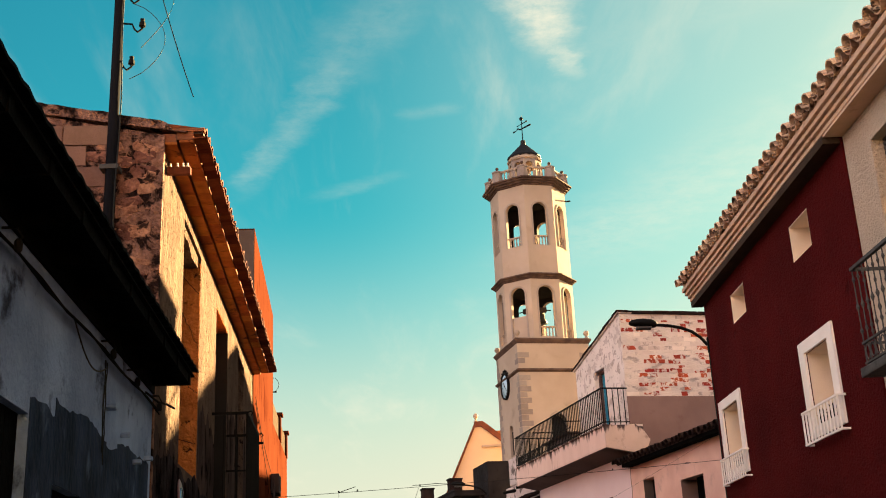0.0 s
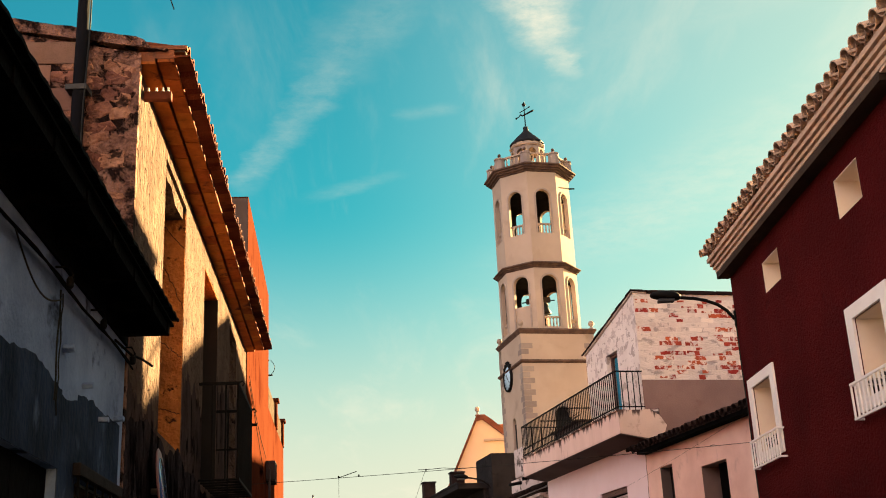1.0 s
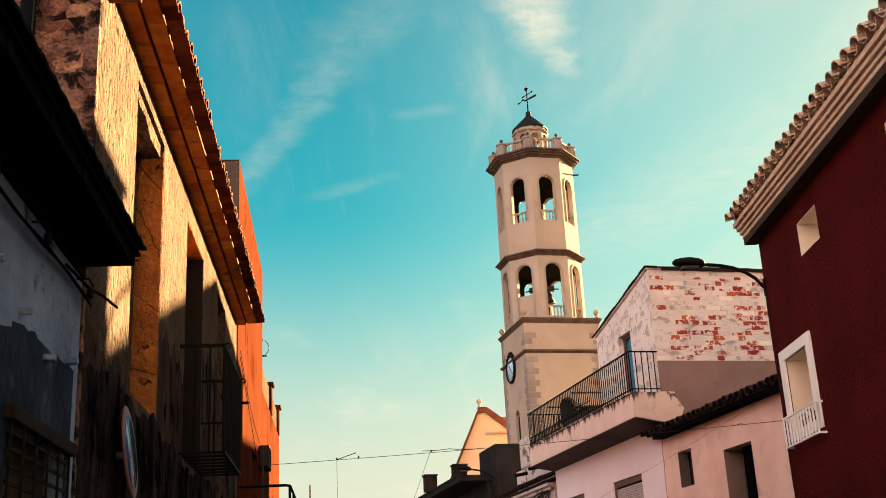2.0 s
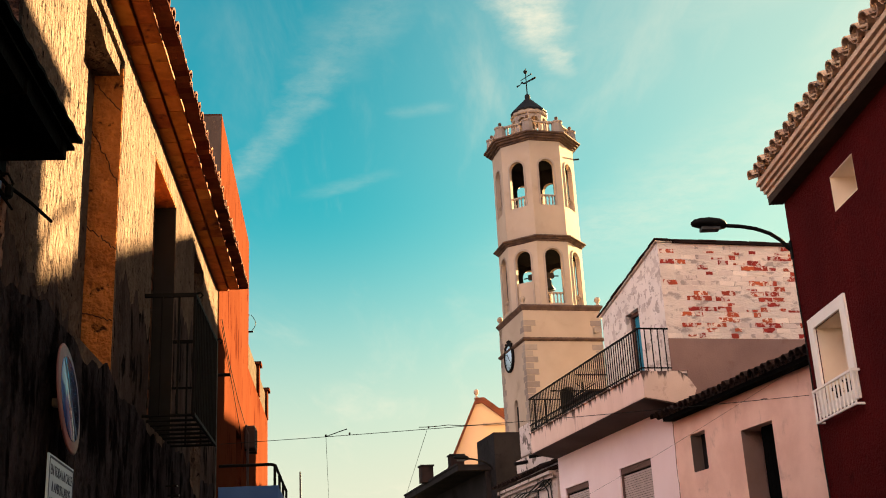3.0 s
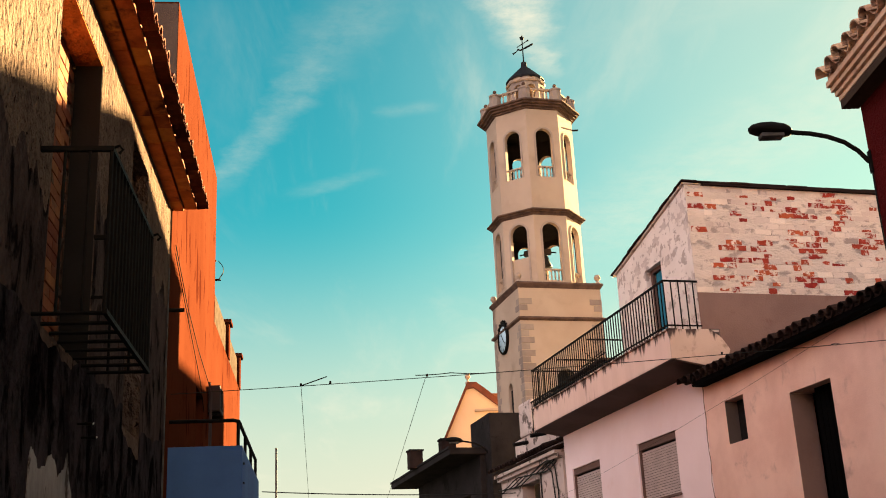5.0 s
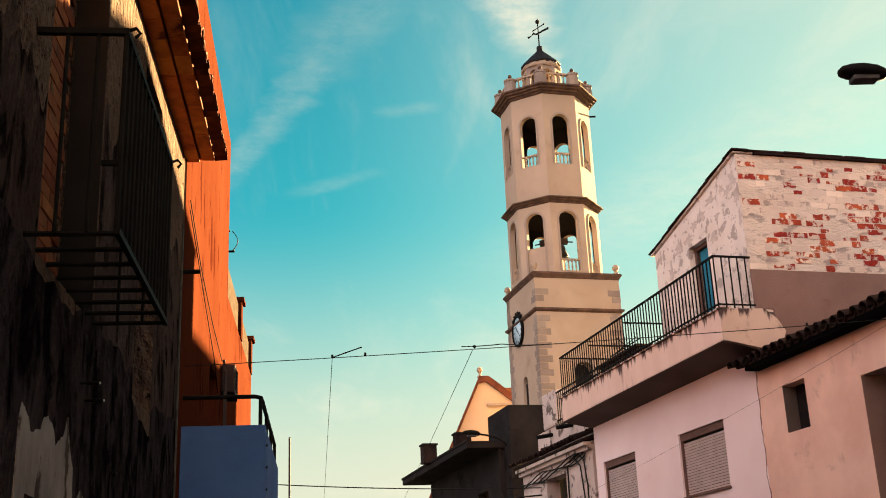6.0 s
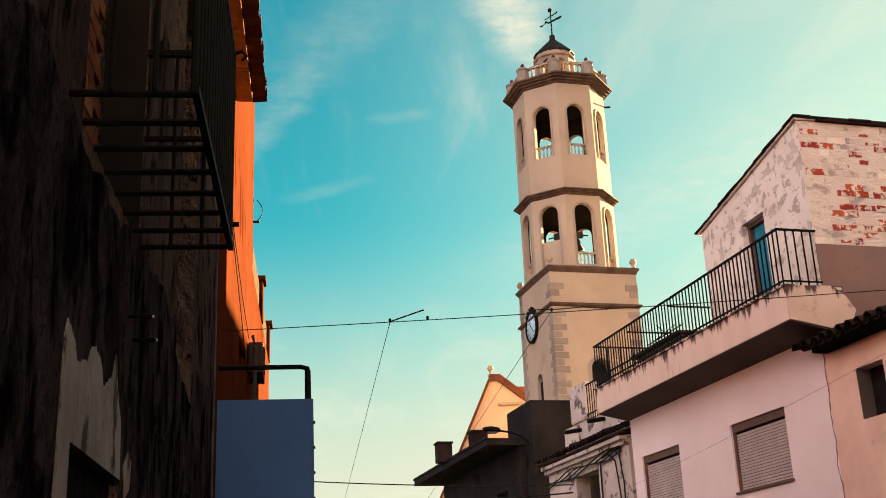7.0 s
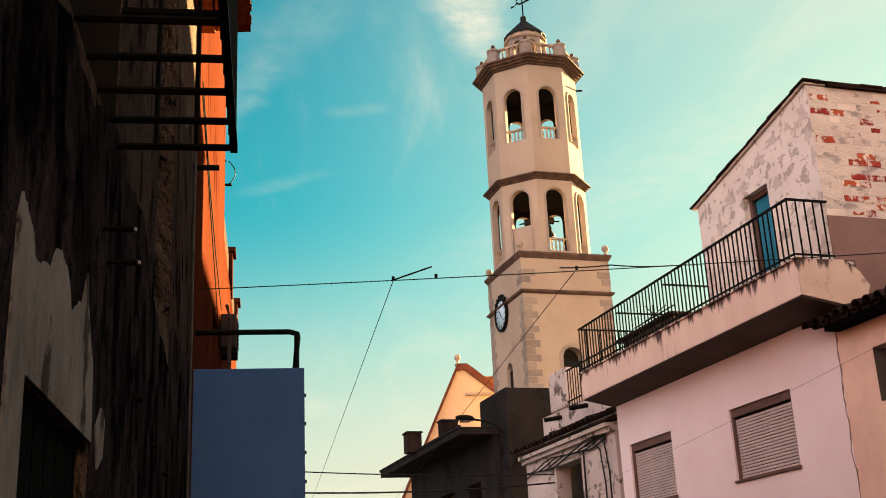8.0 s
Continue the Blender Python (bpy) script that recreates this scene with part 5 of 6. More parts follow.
part("bottom_rail", boxes(((-6.52, -0.595, 0.05), (0.06, -0.57, 0.07)), ((0.03, -0.57, 0.05), (0.055, 0.0, 0.07)), ((-6.52, -0.57, 0.05), (-6.495, 0.6, 0.07))), "iron", RL)
rb = mesh_of(boxes(((-0.008, -0.008, 0.0), (0.008, 0.008, 0.77))), "bar", "iron")
for k in range(61):
    link("bar", rb, RL, m=pose(-6.5 + k * 0.109, -0.582, 0))
for k in range(1, 5):
    link("bar", rb, RL, m=pose(0.043, -0.582 + 0.125 * k, 0))
for k in range(1, 9):
    link("bar", rb, RL, m=pose(-6.505, -0.582 + 0.13 * k, 0))
for s in (-5.0, -3.35):
    part("stay", boxes(((s, -0.565, 0.66), (s + 0.025, 0.35, 0.685))), "iron", RL)
AE = thing("roof_aerial", (3.2, 29.0, 5.42), DT, "thin dark aerial on the roof terrace", "aerial")
part("mast", tubes([[(0, 0.2, 0), (0, 0.2, 1.0)]], 0.012), "iron", AE)
part("boom", tubes([[(-0.75, 0.2, 0.78), (0.75, 0.2, 0.80)]], 0.012), "iron", AE)
part("element", tubes([[(-0.05, 0.0, 0.68), (0.12, 0.4, 0.98)], [(0.1, 0.0, 0.95), (-0.05, 0.4, 0.7)]], 0.008), "iron", AE)
SHD = thing("terrace_shed", (3.3, 29.3, 5.42), DT, "low dark shed with a thin flat roof on the terrace", "shed")
part("body", boxes(((-0.9, 0.0, 0), (1.0, 0.8, 0.62))), "soffit_dark", SHD)
part("roof", soft_box((-1.0, -0.12, 0.62), (1.1, 0.9, 0.67), 0.01), "clay_dark", SHD)
VT = thing("soffit_vent", (4.2, 23.6, 4.97), DT, "dark stained hole under the terrace slab", "vent")
part("hole", soft_box((-4.2, -0.03, 0.0), (-3.9, -0.002, 0.09), 0.012), "dark", VT)

# bricks of the gable
def worn_brick(w, h, t, r):
    """A brick face with chipped, uneven edges."""
    bm = bmesh.new()
    n = 12
    j = lambda a: r.uniform(-a, a)
    ring = [(w * u + j(0.006), h * v + (j(0.10) if 0 < u < 1 else j(0.04)) * h) for u, v in ((0, 0), (0.25, 0), (0.5, 0), (0.75, 0), (1, 0), (1, 0.5), (1, 1), (0.75, 1), (0.5, 1), (0.25, 1), (0, 1), (0, 0.5))]
    back = [bm.verts.new((0, y, z)) for y, z in ring]
    front = [bm.verts.new((t, y, z)) for y, z in ring]
    bm.faces.new(front)
    for k in range(n):
        bm.faces.new([back[k], back[(k + 1) % n], front[(k + 1) % n], front[k]])
    return bm


brick_l = [mesh_of(worn_brick(0.275, 0.086, 0.004, rng), "brick", "brick_lime") for _ in range(6)]
brick_r = [mesh_of(worn_brick(w, h, 0.005, rng), "brick", "brick_red") for w, h in ((0.28, 0.090), (0.275, 0.084), (0.27, 0.075), (0.20, 0.088), (0.14, 0.086), (0.14, 0.06), (0.22, 0.040), (0.28, 0.092))]
gable = [o for o in D.children if o.name.startswith("gable_wall")][0]
# where the wash has come off: middle along the gable, height, half-width
bare = [(0.20, 7.71, 0.17), (0.08, 7.47, 0.1), (0.45, 7.52, 0.16), (0.18, 7.12, 0.2), (0.95, 7.42, 0.08), (1.12, 7.32, 0.14), (1.33, 7.55, 0.13), (1.85, 7.48, 0.25), (2.25, 7.40, 0.13), (2.45, 7.62, 0.15), (2.15, 7.10, 0.22), (2.28, 6.98, 0.14), (2.02, 6.86, 0.14), (2.22, 6.77, 0.18),
        (0.60, 6.58, 0.24), (1.18, 6.60, 0.17), (1.28, 6.47, 0.14), (1.65, 6.60, 0.12), (1.95, 6.55, 0.16), (2.0, 6.36, 0.18), (2.1, 6.22, 0.14), (0.50, 6.30, 0.14), (0.88, 6.24, 0.14), (0.82, 6.12, 0.15), (1.24, 6.86, 0.12), (0.75, 6.85, 0.12)]
for r in range(18):
    z = 6.065 + 0.1 * r
    d = 0.02 - (0.145 if r % 2 else 0)
    while d < 3.4:
        if d >= 0.0 and z + 0.09 < 7.86:
            m_d, m_z = d + 0.14, z + 0.045
            near = any(abs(m_z - bz) < 0.08 and abs(m_d - bd2) < bw + 0.05 for bd2, bz, bw in bare)
            if near or (d > 2.4 and noise.noise(Vector((d * 1.5, z * 2.1, 0.7))) > 0.12):
                link("brick", rng.choice(brick_r if rng.random() < 0.6 else brick_r[:3]), gable, m=pose(0.0015, d + rng.uniform(0, 0.03), z + rng.uniform(0, 0.008), rng.uniform(-0.8, 0.8)))
            elif rng.random() < 0.10:
                link("brick", rng.choice(brick_r[4:7]), gable, m=pose(0.0005, d + rng.uniform(0, 0.12), z + rng.uniform(0, 0.03), rng.uniform(-1.5, 1.5)))
            elif rng.random() < 0.5:
                link("brick", rng.choice(brick_l), gable, m=pose(rng.uniform(-0.003, 0), d, z, rng.uniform(-0.8, 0.8)))
        d += 0.29


def flake(w, h, r, n=26):
    """Outline of a patch where paint has come off."""
    p = r.uniform(0, 50)
    out = []
    for k in range(n):
        a = 2 * math.pi * k / n
        q = 0.62 + 0.75 * noise.noise(Vector((1.6 * math.cos(a) + p, 1.6 * math.sin(a), p))) + 0.35 * noise.noise(Vector((5 * math.cos(a) + p, 5 * math.sin(a), p)))
        out.append((w * max(q, 0.12) * math.cos(a), h * max(q, 0.12) * math.sin(a)))
    return out


flakes = [(-0.17, 7.52, 0.16, 0.17), (-0.33, 7.40, 0.2, 0.12), (-0.10, 7.22, 0.08, 0.2), (-0.06, 6.85, 0.06, 0.2), (-0.52, 7.50, 0.12, 0.10), (-0.9, 7.45, 0.2, 0.09), (-1.2, 7.32, 0.2, 0.12), (-1.5, 7.25, 0.15, 0.1), (-1.75, 7.10, 0.2, 0.12),
          (-2.1, 7.05, 0.2, 0.13), (-2.45, 6.75, 0.16, 0.22), (-2.75, 6.5, 0.16, 0.25), (-2.85, 6.0, 0.12, 0.2), (-0.9, 6.85, 0.14, 0.10), (-0.30, 6.2, 0.1, 0.08), (-0.06, 6.3, 0.05, 0.2), (-0.1, 5.7, 0.09, 0.18), (-0.75, 7.15, 0.09, 0.07)]
for x, z, w, h in flakes:
    part("bare_patch", prism(flake(w, h, rng), -0.003, 0.0015), "bare_coat", up, "bare grey-brown patch in the paint", m=pose(x, rng.uniform(-0.001, 0.001), z))
# bricks of the blocked opening
infill = [o for o in B.children if o.name.startswith("infill_bed")][0]
brick_i = mesh_of(soft_box((0.0, -0.02, 0.0), (0.262, 0.0, 0.078), 0.004), "brick", "clay")
for r in range(27):
    z = HB[1][2] + 0.005 + 0.087 * r
    s = HB[1][0] + (-0.12 if r % 2 else 0.0)
    while s < HB[1][1] - 0.05:
        if s >= HB[1][0] - 0.01 and s + 0.262 < HB[1][1]:
            link("brick", brick_i, infill, m=pose(s + rng.uniform(0, 0.008), 0.226 - rng.uniform(0, 0.008), z))
        s += 0.277

# ---- white house beyond ----
E = thing("white_house", (2.775, 30.09, 0), DT, "grimy white house with a tiled eave and roof terrace", "house")
part("wall", panel(-4.4, 0, 0, 4.62, 0.0, 0.3, [(-2.8, -1.55, 2.0, 4.2)]), "chalk", E)
part("room", boxes(((-3, 0.35, 1.8), (-1.4, 0.4, 4.3))), "dark", E)
part("parapet", boxes(((-3.9, 0.25, 4.6), (0, 0.5, 5.35))), "chalk", E)
part("pillar", soft_box((-3.35, 0.2, 5.35), (-2.45, 0.55, 6.15), 0.06), "chalk", E, "stained rounded pillar")
part("cornice", boxes(((-4.4, -0.10, 4.45), (0, 0.0, 4.53)), ((-4.4, -0.18, 4.53), (0, 0.0, 4.60))), "chalk", E)
for k in range(22):
    link("cover_tile", ct, E, m=pose(-4.35 + 0.2 * k, -0.05 + rng.uniform(-0.03, 0.03), 4.78 + rng.uniform(-0.02, 0.02), 17, 0, rng.uniform(-5, 5)))
part("roof", prism([(-0.2, 4.62), (-0.2, 4.66), (0.3, 4.82), (0.3, 4.70)], -4.5, 0.0, "x"), "clay_dark", E)
for k in range(22):
    link("cover_tile", ct, E, m=pose(-4.4 + 0.2 * k, -0.30 + rng.uniform(-0.02, 0.02), 4.67, 17, 0, rng.uniform(-3, 3)))
part("railing", boxes(((-2.45, 0.22, 6.03), (0.0, 0.25, 6.06)), ((-2.45, 0.22, 5.42), (0.0, 0.25, 5.44)), *[((-2.4 + 0.12 * k, 0.228, 5.3), (-2.4 + 0.12 * k + 0.016, 0.244, 6.04)) for k in range(20)]), "iron", E)
for s in (-2.9, -1.6):
    part("spout", tubes([[(s, 0.25, 5.2), (s, -0.12, 5.14)]], 0.045, 8), "iron", E)
WB = thing("cable_bundle", (2.775, 30.09, 0), DT, "tangle of black cables on the white house front", "cable")
for j in range(4):
    part("strand", tubes([[(-4.3 + 0.4 * k, -0.05 - 0.02 * j, 4.15 + 0.03 * j + 0.05 * math.sin(k * 1.3 + j) + 0.02 * k) for k in range(11)]], 0.014), "cable", WB)
part("strand", tubes([[(-0.9, -0.05, 4.4), (-0.6, -0.08, 4.45), (-0.35, -0.06, 4.3), (-0.25, -0.05, 3.8), (-0.25, -0.05, 2.4)]], 0.016), "cable", WB)
part("strand", tubes([[(-1.2, -0.05, 4.35), (-0.8, -0.08, 4.38), (-0.55, -0.06, 4.2), (-0.45, -0.05, 3.6), (-0.45, -0.05, 2.4)]], 0.016), "cable", WB)
part("strand", tubes([[(-1.3, -0.05, 4.3), (-1.32, -0.05, 3.2), (-1.3, -0.05, 2.3)]], 0.02), "cable", WB)

# ---- dark block and dark-eaved house ----
F = thing("stair_block", (1.79, 36.6, 0), 12.4, "dark grey cement stair block", "building")
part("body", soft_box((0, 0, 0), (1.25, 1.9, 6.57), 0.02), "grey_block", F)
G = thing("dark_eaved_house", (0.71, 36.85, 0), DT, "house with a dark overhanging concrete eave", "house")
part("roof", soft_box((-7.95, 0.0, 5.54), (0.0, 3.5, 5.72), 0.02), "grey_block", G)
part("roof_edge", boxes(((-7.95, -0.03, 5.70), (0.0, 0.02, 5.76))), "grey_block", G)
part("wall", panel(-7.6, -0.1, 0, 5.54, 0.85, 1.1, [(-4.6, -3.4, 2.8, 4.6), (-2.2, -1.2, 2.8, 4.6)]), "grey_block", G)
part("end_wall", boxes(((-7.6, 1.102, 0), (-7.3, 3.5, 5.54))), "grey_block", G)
for (x, y, w, zt) in ((-0.35, 40.6, 0.40, 6.26), (0.62, 40.9, 0.46, 6.6)):
    CH = thing("chimney", (x, y, 5.70), 12.4, "squat brown brick chimney on the dark eave", "chimney", "chimneys on the dark roof")
    part("stack", soft_box((0, 0, 0), (w, 0.4, zt - 5.75), 0.01), "clay_dark", CH)
    part("cap", soft_box((-0.03, -0.03, zt - 5.75), (w + 0.03, 0.43, zt - 5.70), 0.01), "grey_block", CH)
street_lamp((1.80, 36.62, 5.5), 5, 0.75).matrix_basis = pose(1.785, 36.9, 5.5, 0, 0, -80)

# ---- church gable ----
H = thing("church", (2.13, 50.5, 0), 0, "peach rendered church gable with red coping and a ball finial", "church")
part("front_wall", prism([(-3.2, 0), (-3.2, 3.3), (-0.12, 9.95), (0.15, 10.0), (1.2, 9.15), (3.5, 8.0), (3.5, 0)], 0, 0.5), "church", H)
part("coping", prism([(-3.35, 3.2), (-0.1, 10.22), (0.25, 10.22), (0.6, 9.95), (1.25, 9.38), (3.5, 8.25), (3.5, 8.0), (1.2, 9.15), (0.15, 10.0), (-0.12, 9.95), (-3.2, 3.3)], -0.12, 0.6), "coping", H, "red brick coping")
part("roof", prism([(0.3, 9.9), (1.6, 9.85), (3.5, 8.6), (3.5, 8.2), (1.2, 9.2)], 0.62, 8.0), "clay", H)
part("finial", lathe([(0.10, 10.2), (0.11, 10.26), (0.04, 10.32), (0.045, 10.38), (0.10, 10.45), (0.115, 10.52), (0.08, 10.60), (0.0, 10.64)], 14, (-0.05, 0.2, 0)), "baluster", H, "pale stone ball finial")
part("ledge", soft_box((0.15, -0.12, 9.05), (1.1, 0.0, 9.15), 0.02), "surround", H)

# ---- bell tower ----
T = thing("bell_tower", (4.91, 46.66, 0), 12.5, "tan rendered octagonal bell tower on a square base with clock", "tower")
sq = 1.6
EAST = 1.50               # east face of the base
part("base_face", arch_panel((sq + EAST) / 2, 0, 12.4, 0.34, 8.4, 9.13, 0.35), "tower", T, m=pose((EAST - sq) / 2, -sq, 0, 0, 0, 0))
part("base_face", arch_panel(sq, 0, 12.4, 0.26, 8.0, 9.02, 0.35), "tower", T, m=pose(-sq, 0, 0, 0, 0, -90))
part("base_face", boxes(((-sq, 0, 0), (sq, 0.35, 12.4))), "tower", T, m=pose(EAST, 0, 0, 0, 0, 90))
part("base_face", boxes(((-EAST, 0, 0), (sq, 0.35, 12.4))), "tower", T, m=pose(0, sq, 0, 0, 0, 180))
# dark boards set near the face for the unlit depth of the arches
for x, y, a in ((0, -sq, 0), (-sq, 0, -90)):
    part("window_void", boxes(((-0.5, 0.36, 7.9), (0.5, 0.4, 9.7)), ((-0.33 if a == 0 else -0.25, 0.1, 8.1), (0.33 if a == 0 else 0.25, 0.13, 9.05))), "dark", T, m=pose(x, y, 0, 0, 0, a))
part("base_floor", boxes(((-1.2, -1.2, 7.6), (1.2, 1.2, 7.9))), "dark", T)
part("belfry_floor", boxes(((-1.24, -1.24, 12.2), (1.24, 1.24, 12.38))), "tower", T)
part("arch_surround", arch_band(0.34, 0.46, 8.4, 9.13, -0.03, 0.0), "surround", T, m=pose((EAST - sq) / 2, -sq, 0))
BASE = pose((EAST - sq) / 2, 0, 0) @ Matrix.Diagonal(((EAST + sq) / 2 / sq, 1, 1, 1))
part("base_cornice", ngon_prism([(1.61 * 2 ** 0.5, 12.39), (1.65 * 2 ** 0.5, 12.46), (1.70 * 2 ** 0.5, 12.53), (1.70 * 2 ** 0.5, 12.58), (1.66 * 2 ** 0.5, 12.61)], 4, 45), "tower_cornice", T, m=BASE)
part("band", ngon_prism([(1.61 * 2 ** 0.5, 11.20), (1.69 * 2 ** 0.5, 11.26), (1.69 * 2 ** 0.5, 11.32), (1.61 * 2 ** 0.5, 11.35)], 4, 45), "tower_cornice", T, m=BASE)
long_q, short_q = mesh_of(soft_box((-0.012, -0.012, 0), (0.48, 0.30, 0.215), 0.012), "quoin", "quoin"), mesh_of(soft_box((-0.012, -0.012, 0), (0.30, 0.44, 0.215), 0.012), "quoin", "quoin")
for cx, cy, a in ((-sq, -sq, 0), (EAST, -sq, 90), (-sq, sq, -90)):
    for k in range(20):
        z = 7.35 + 0.234 * k
        if not 10.98 < z < 11.34 and z < 12.18:
            link("quoin", long_q if (k + (a != 0)) % 2 else short_q, T, m=pose(cx, cy, z, 0, 0, a))
ball = mesh_of(lathe([(0.09, 0), (0.09, 0.06), (0.04, 0.09), (0.05, 0.12), (0.115, 0.2), (0.12, 0.26), (0.08, 0.34), (0.0, 0.37)], 12), "ball_finial", "baluster")
dark_ball = mesh_of(lathe([(0.09, 0), (0.09, 0.06), (0.04, 0.09), (0.05, 0.12), (0.115, 0.2), (0.12, 0.26), (0.08, 0.34), (0.0, 0.37)], 12), "ball_finial", "tower_cornice")
for cx, cy in ((-1.55, -1.55), (EAST - 0.05, -1.55), (-1.55, 1.55)):
    link("ball_finial", ball, T, m=pose(cx, cy, 12.60))

R8 = 1.655
OCT = pose(-0.17, 0, 0)     # middle of the octagon
ap, half = R8 * math.cos(math.pi / 8), R8 * math.sin(math.pi / 8)
bal = mesh_of(lathe([(0.045, 0), (0.045, 0.04), (0.022, 0.07), (0.04, 0.15), (0.022, 0.27), (0.022, 0.33), (0.045, 0.36), (0.045, 0.40)], 8), "baluster", "baluster")
for k in range(8):
    a = 45 * k
    F8 = OCT @ pose(0, 0, 0, 0, 0, a) @ pose(0, -ap, 0)
    low = arch_panel(half, 12.6, 15.20, 0.335, 12.72, 14.58, 0.16)
    up8 = arch_panel(half, 15.46, 19.45, 0.31, 16.72, 18.34, 0.16)
    lo_ob, up_ob = part("lower_face", low, "tower", T, m=F8), part("upper_face", up8, "tower", T, m=F8)
    # dark liners put the unlit inside of the belfry into colour
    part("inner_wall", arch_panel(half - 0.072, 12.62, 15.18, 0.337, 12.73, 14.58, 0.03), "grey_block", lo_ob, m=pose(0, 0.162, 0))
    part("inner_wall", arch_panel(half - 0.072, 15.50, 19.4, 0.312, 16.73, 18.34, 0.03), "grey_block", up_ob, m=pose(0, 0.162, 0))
    part("arch_surround", arch_band(0.335, 0.405, 12.72, 14.58, -0.025, 0.0), "surround", lo_ob)
    part("arch_surround", arch_band(0.31, 0.38, 16.72, 18.34, -0.025, 0.0), "surround", up_ob)
    for j in range(4):
        link("baluster", bal, up_ob, m=pose(-0.21 + 0.14 * j, 0.1, 16.72))
    part("rail", boxes(((-0.305, 0.05, 17.12), (0.305, 0.15, 17.17))), "baluster", up_ob)
    if k == 7:
        part("infill", boxes(((-0.333, 0.06, 12.72), (0.333, 0.15, 13.65))), "tower", lo_ob, "rendered infill wall in the arch")
    else:
        for j in range(4):
            link("baluster", bal, lo_ob, m=pose(-0.21 + 0.14 * j, 0.1, 12.72))
        part("rail", boxes(((-0.33, 0.05, 13.12), (0.33, 0.15, 13.17))), "baluster", lo_ob)
# near-black floors stand for the unlit belfry ceiling
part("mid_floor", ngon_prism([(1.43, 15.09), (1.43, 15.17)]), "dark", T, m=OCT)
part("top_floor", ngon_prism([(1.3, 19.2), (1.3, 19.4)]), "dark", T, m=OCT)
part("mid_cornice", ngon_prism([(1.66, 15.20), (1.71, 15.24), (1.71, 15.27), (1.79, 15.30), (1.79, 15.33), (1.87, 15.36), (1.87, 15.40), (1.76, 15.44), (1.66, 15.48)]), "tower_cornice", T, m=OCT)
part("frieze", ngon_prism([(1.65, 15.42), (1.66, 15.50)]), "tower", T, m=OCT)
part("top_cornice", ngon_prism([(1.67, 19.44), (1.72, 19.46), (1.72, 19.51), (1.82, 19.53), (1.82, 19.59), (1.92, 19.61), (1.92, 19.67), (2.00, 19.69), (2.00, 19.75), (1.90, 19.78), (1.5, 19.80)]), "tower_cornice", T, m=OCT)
for k in range(8):
    a = 22.5 + 45 * k
    P8 = OCT @ pose(0, 0, 0, 0, 0, a)
    part("pier", ngon_prism([(0.26, 19.78), (0.22, 20.22), (0.25, 20.25), (0.25, 20.31), (0.14, 20.36)], 8, 22.5), "quoin", T, m=P8 @ pose(0, -1.62, 0) @ pose(0, 0, 0, 0, 0, 0))
    link("ball_finial", dark_ball, T, m=P8 @ pose(0, -1.62, 20.33) @ Matrix.Scale(0.62, 4))
    Q8 = OCT @ pose(0, 0, 0, 0, 0, 45 * k) @ pose(0, -1.5, 0)
    for j in range(4):
        link("baluster", bal, T, m=Q8 @ pose(-0.27 + 0.18 * j, 0, 19.80) @ Matrix.Diagonal((1, 1, 1.1, 1)))
    part("parapet_rail", boxes(((-0.4, -0.06, 20.24), (0.4, 0.06, 20.31))), "baluster", T, m=Q8)
    # lantern under the dome
    L8 = OCT @ pose(0, 0, 0, 0, 0, 45 * k) @ pose(0, -0.74 * math.cos(math.pi / 8), 0)
    part("lantern_face", arch_panel(0.74 * math.sin(math.pi / 8), 19.8, 21.15, 0.17, 19.9, 20.78, 0.14, 8), "quoin", T, m=L8)
part("dome_drum", ngon_prism([(0.76, 21.08), (0.79, 21.14), (0.74, 21.18), (0.70, 21.32), (0.58, 21.50), (0.3, 21.6)], 16, 11.25), "baluster", T, m=OCT)
for k in range(12):
    part("scallop", ngon_prism([(0.085, 0.0), (0.07, 0.03), (0.02, 0.045)], 8, 0), "dome", T, m=OCT @ pose(0, 0, 0, 0, 0, 30 * k) @ pose(0, -0.71, 21.30, 62))
part("dome", ngon_prism([(0.76, 21.28), (0.77, 21.33), (0.58, 21.53), (0.40, 21.72), (0.22, 21.90), (0.12, 22.01), (0.11, 22.20), (0.0, 22.24)], 16, 11.25), "dome", T, "dark pointed dome roof", m=OCT)
VN = thing("weather_vane", (4.744, 46.623, 22.15), -28, "dark iron weather vane with an arrow and a cross", "weather vane")
part("rod", tubes([[(0, 0, 0), (0, 0, 1.25)]], [0.03, 0.018], 8), "iron", VN)
part("arrow", prism([(-0.42, 0.52), (-0.2, 0.66), (-0.1, 0.60), (0.42, 0.72), (0.46, 0.78), (0.40, 0.80), (-0.1, 0.66), (-0.2, 0.75), (-0.28, 0.62), (-0.45, 0.60)], -0.012, 0.012), "iron", VN)
part("cross_bar", tubes([[(-0.28, 0.1, 0.86), (0.28, -0.1, 0.92)]], 0.018), "iron", VN)
part("letter_ball", lathe([(0.0, 0.84), (0.05, 0.89), (0.0, 0.94)], 8, (0.28, -0.1, 0.03)), "iron", VN)
part("crest", prism([(-0.07, 1.08), (0.05, 1.06), (0.09, 1.16), (0.02, 1.22), (0.04, 1.3), (-0.03, 1.24), (-0.1, 1.2)], -0.012, 0.012), "iron", VN)
CK = thing("tower_clock", (0, 0, 0), 0, "round pale blue clock with a dark rim on the tower", "clock")
CK.matrix_basis = pose(4.91, 46.66, 10.98, 0, 0, 12.5) @ pose(-sq, 0.33, 0, 0, 0, -90)
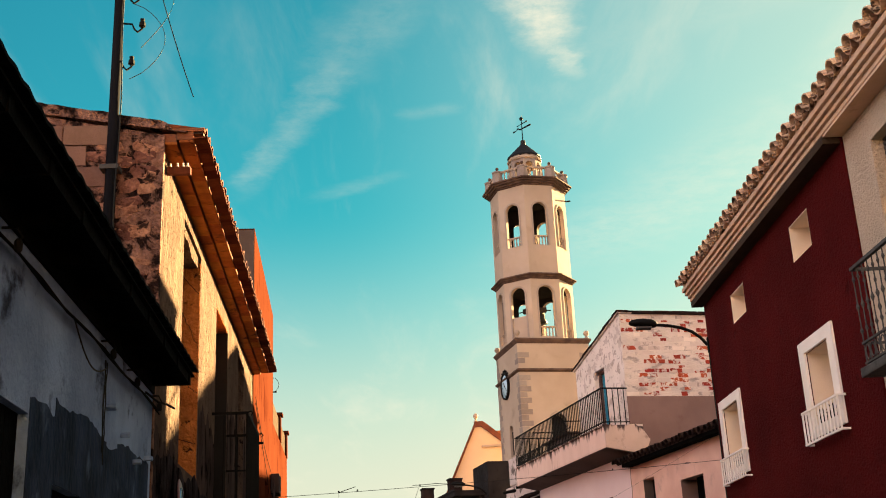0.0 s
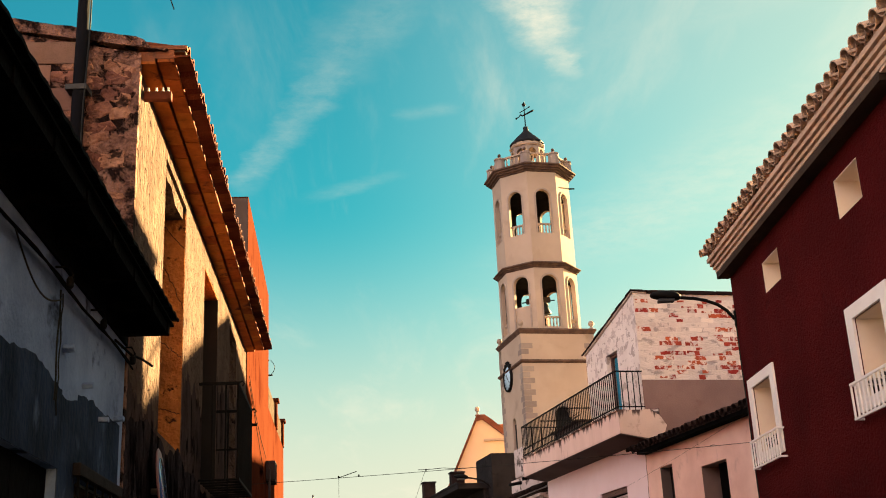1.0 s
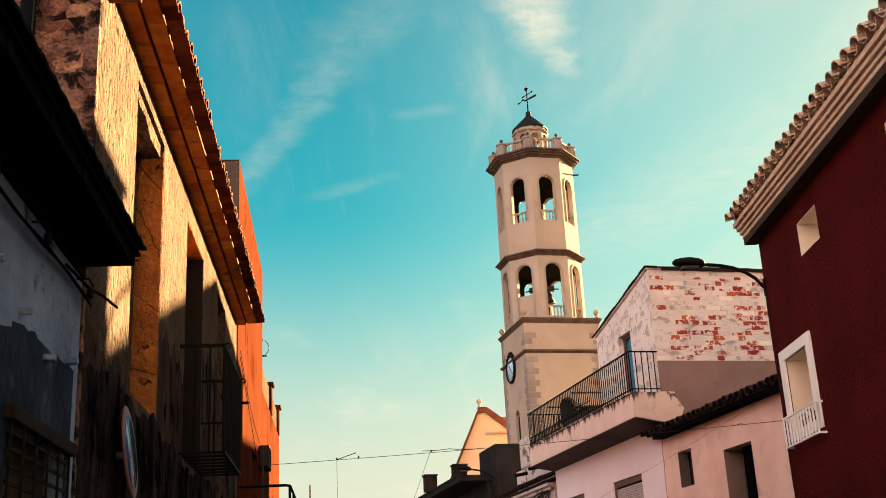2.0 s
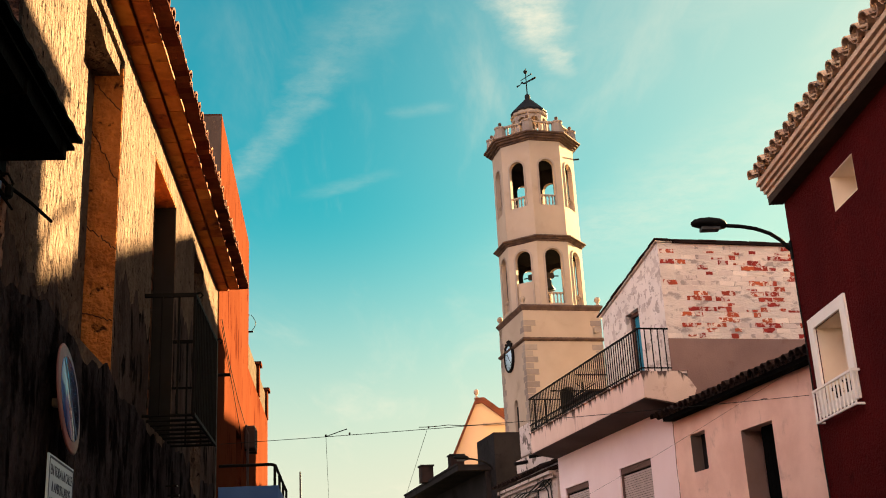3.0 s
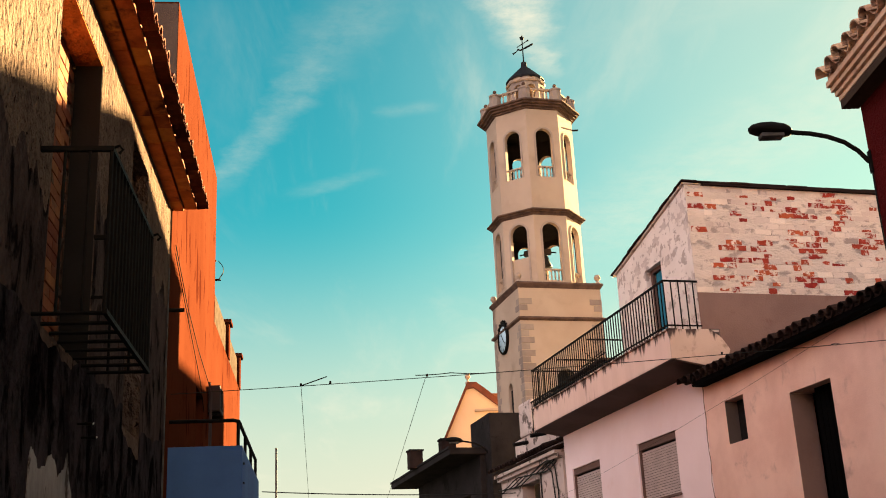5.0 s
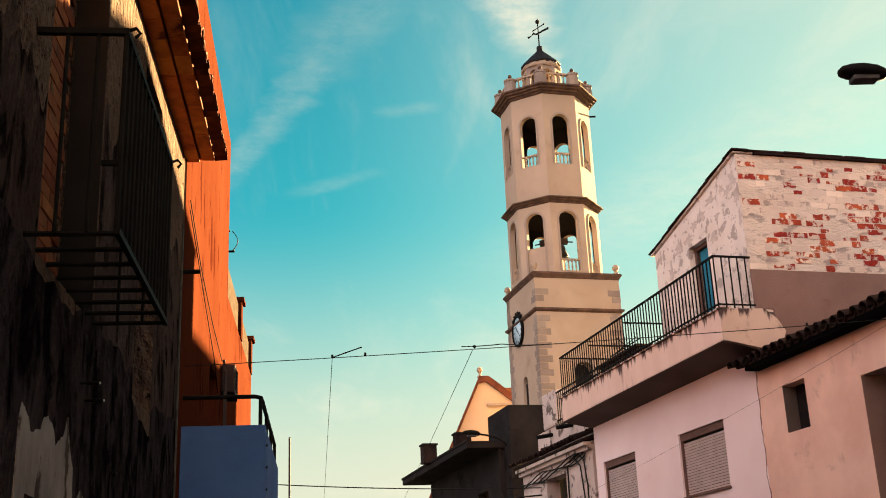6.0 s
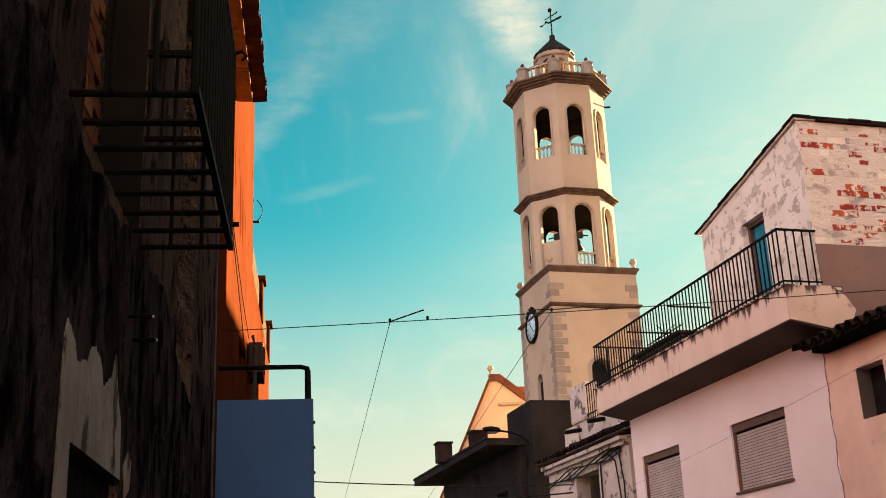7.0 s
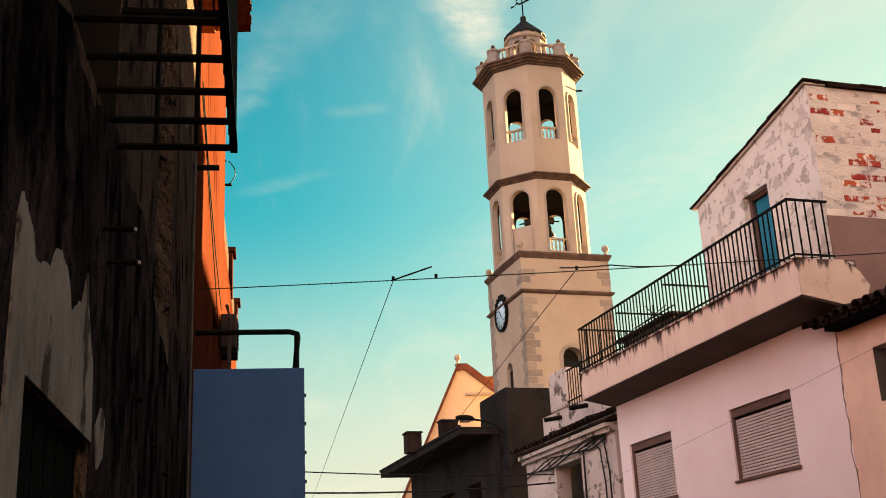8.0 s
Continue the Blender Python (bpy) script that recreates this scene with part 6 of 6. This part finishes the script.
part("rim", lathe([(0.56, 0.0), (0.56, 0.08), (0.52, 0.11), (0.48, 0.09), (0.48, 0.0)], 40), "iron", CK, m=pose(0, 0, 0, 90))
part("face", lathe([(0.48, 0.02), (0.48, 0.06)], 40), "clock_face", CK, m=pose(0, 0, 0, 90))
for k in range(12):
    part("mark", boxes(((-0.018, -0.066, 0.34), (0.018, -0.061, 0.44))), "navy", CK, m=pose(0, 0, 0, 0, 30 * k))
part("hour_hand", boxes(((-0.02, -0.078, -0.05), (0.02, -0.072, 0.26))), "iron", CK, m=pose(0, 0, 0, 0, -40))
part("minute_hand", boxes(((-0.014, -0.084, -0.07), (0.014, -0.079, 0.38))), "iron", CK, m=pose(0, 0, 0, 0, 130))
part("crown", tubes([[(0.60 * math.cos(radians(a)), -0.06, 0.60 * math.sin(radians(a))) for a in range(40, 141, 10)]], 0.035), "iron", CK, "dark ornament over the clock")
for k in range(6):
    a = radians(45 + 18 * k)
    part("crown_leaf", lathe([(0.0, -0.05), (0.05, 0.0), (0.0, 0.07)], 6, (0.66 * math.cos(a), -0.06, 0.66 * math.sin(a))), "iron", CK)
for z, ang in ((13.95, 0), (13.95, 315)):
    dx, dy = 0.55 * math.sin(radians(ang + 12.5)), -0.55 * math.cos(radians(ang + 12.5))
    BL = thing("church_bell", (4.744 + dx, 46.623 + dy, z - 0.35), 12.5 + ang, "dark bronze bell hung in the belfry", "bell", "bells in the belfry")
    part("bell", lathe([(0.31, -0.1), (0.29, -0.04), (0.22, 0.10), (0.18, 0.28), (0.12, 0.37), (0.0, 0.40)], 16), "bell", BL)
    part("headstock", soft_box((-0.3, -0.07, 0.40), (0.3, 0.07, 0.62), 0.02), "old_wood", BL)
    part("yoke", tubes([[(-0.5, 0, 0.5), (0.5, 0, 0.5)]], 0.025), "iron", BL)
SD = thing("drain_stub", (4.744, 46.623, 19.12), 12.5, "short drain stub on the tower wall", "pipe")
part("pipe", tubes([[(1.45, -0.5, 0), (1.80, -0.6, 0)]], 0.035), "iron", SD)

# ---- wires over the street ----


def wire(name, a, b, drop, r, label, n=16):
    w = thing(name, a, 0, label, "wire", "wires over the street")
    part("wire", tubes([[p - Vector(a) for p in sag(a, b, drop, n)]], r, 5), "cable", w)
    return w


WS = wire("span_wire", (-2.83, 18.2, 3.67), (4.70, 18.2, 3.945), 0.03, 0.004, "thin cable strung across the street between the houses")
for x in (-1.5, -1.2, -0.2, 2.9):
    part("joint", lathe([(0.0, -0.018), (0.011, -0.012), (0.011, 0.012), (0.0, 0.018)], 8, (x + 2.83, 0, 0.035 * (x + 2.83) + 0.0)), "cable", WS)
part("second_strand", tubes([sag((2.51, 0.01, 0.099), (2.88, 0.01, 0.111), 0.006), sag((2.88, 0.01, 0.111), (3.33, 0.01, 0.096), 0.01)], 0.005, 5), "cable", WS, "loose second strand wound on the cable")
part("twig_end", tubes([[(1.33, 0, 0.035), (1.6, -0.05, 0.11)]], 0.006), "cable", WS)
part("turnbuckle", tubes([[(6.90, 0, 0.250), (6.95, 0, 0.262), (7.0, 0, 0.252), (6.95, 0, 0.243), (6.90, 0, 0.250)]], 0.005), "grey_iron", WS)
wire("branch_wire", (-1.5, 18.2, 3.70), (-3.64, 45.0, 3.5), 0.0, 0.003, "thin wire running up the street")
wire("branch_wire", (-0.22, 18.2, 3.73), (-1.76, 45.0, 3.56), 0.0, 0.003, "thin wire running up the street")
wire("far_wire", (-3.4, 30.0, 3.99), (1.9, 31.5, 3.9), 0.05, 0.011, "black cable across the far end of the street")
wire("far_wire", (-3.4, 30.0, 3.62), (1.9, 31.5, 3.75), 0.08, 0.016, "thick black cable across the far end of the street")
wire("facade_wire", (2.2, 32.0, 3.5), (4.9, 19.0, 4.5), 0.08, 0.002, "thin wire along the pink house front")

# cracked joint between the salmon and the pink front
left_edge = [(-0.21 + 0.05 * noise.noise(Vector((0.2, 3.0 * z, 1.0))) - 0.012 * noise.noise(Vector((0.2, 17 * z, 1.0))), z) for z in np.arange(0.5, 4.6, 0.06)]
right_edge = [(x + 0.012 + 0.045 * abs(noise.noise(Vector((4.0, 5.0 * z, 2.0)))), z) for x, z in left_edge]
part("joint_crack", prism(left_edge + right_edge[::-1], -0.003, 0.0), "brown_render", C, "ragged crack where the two fronts meet")
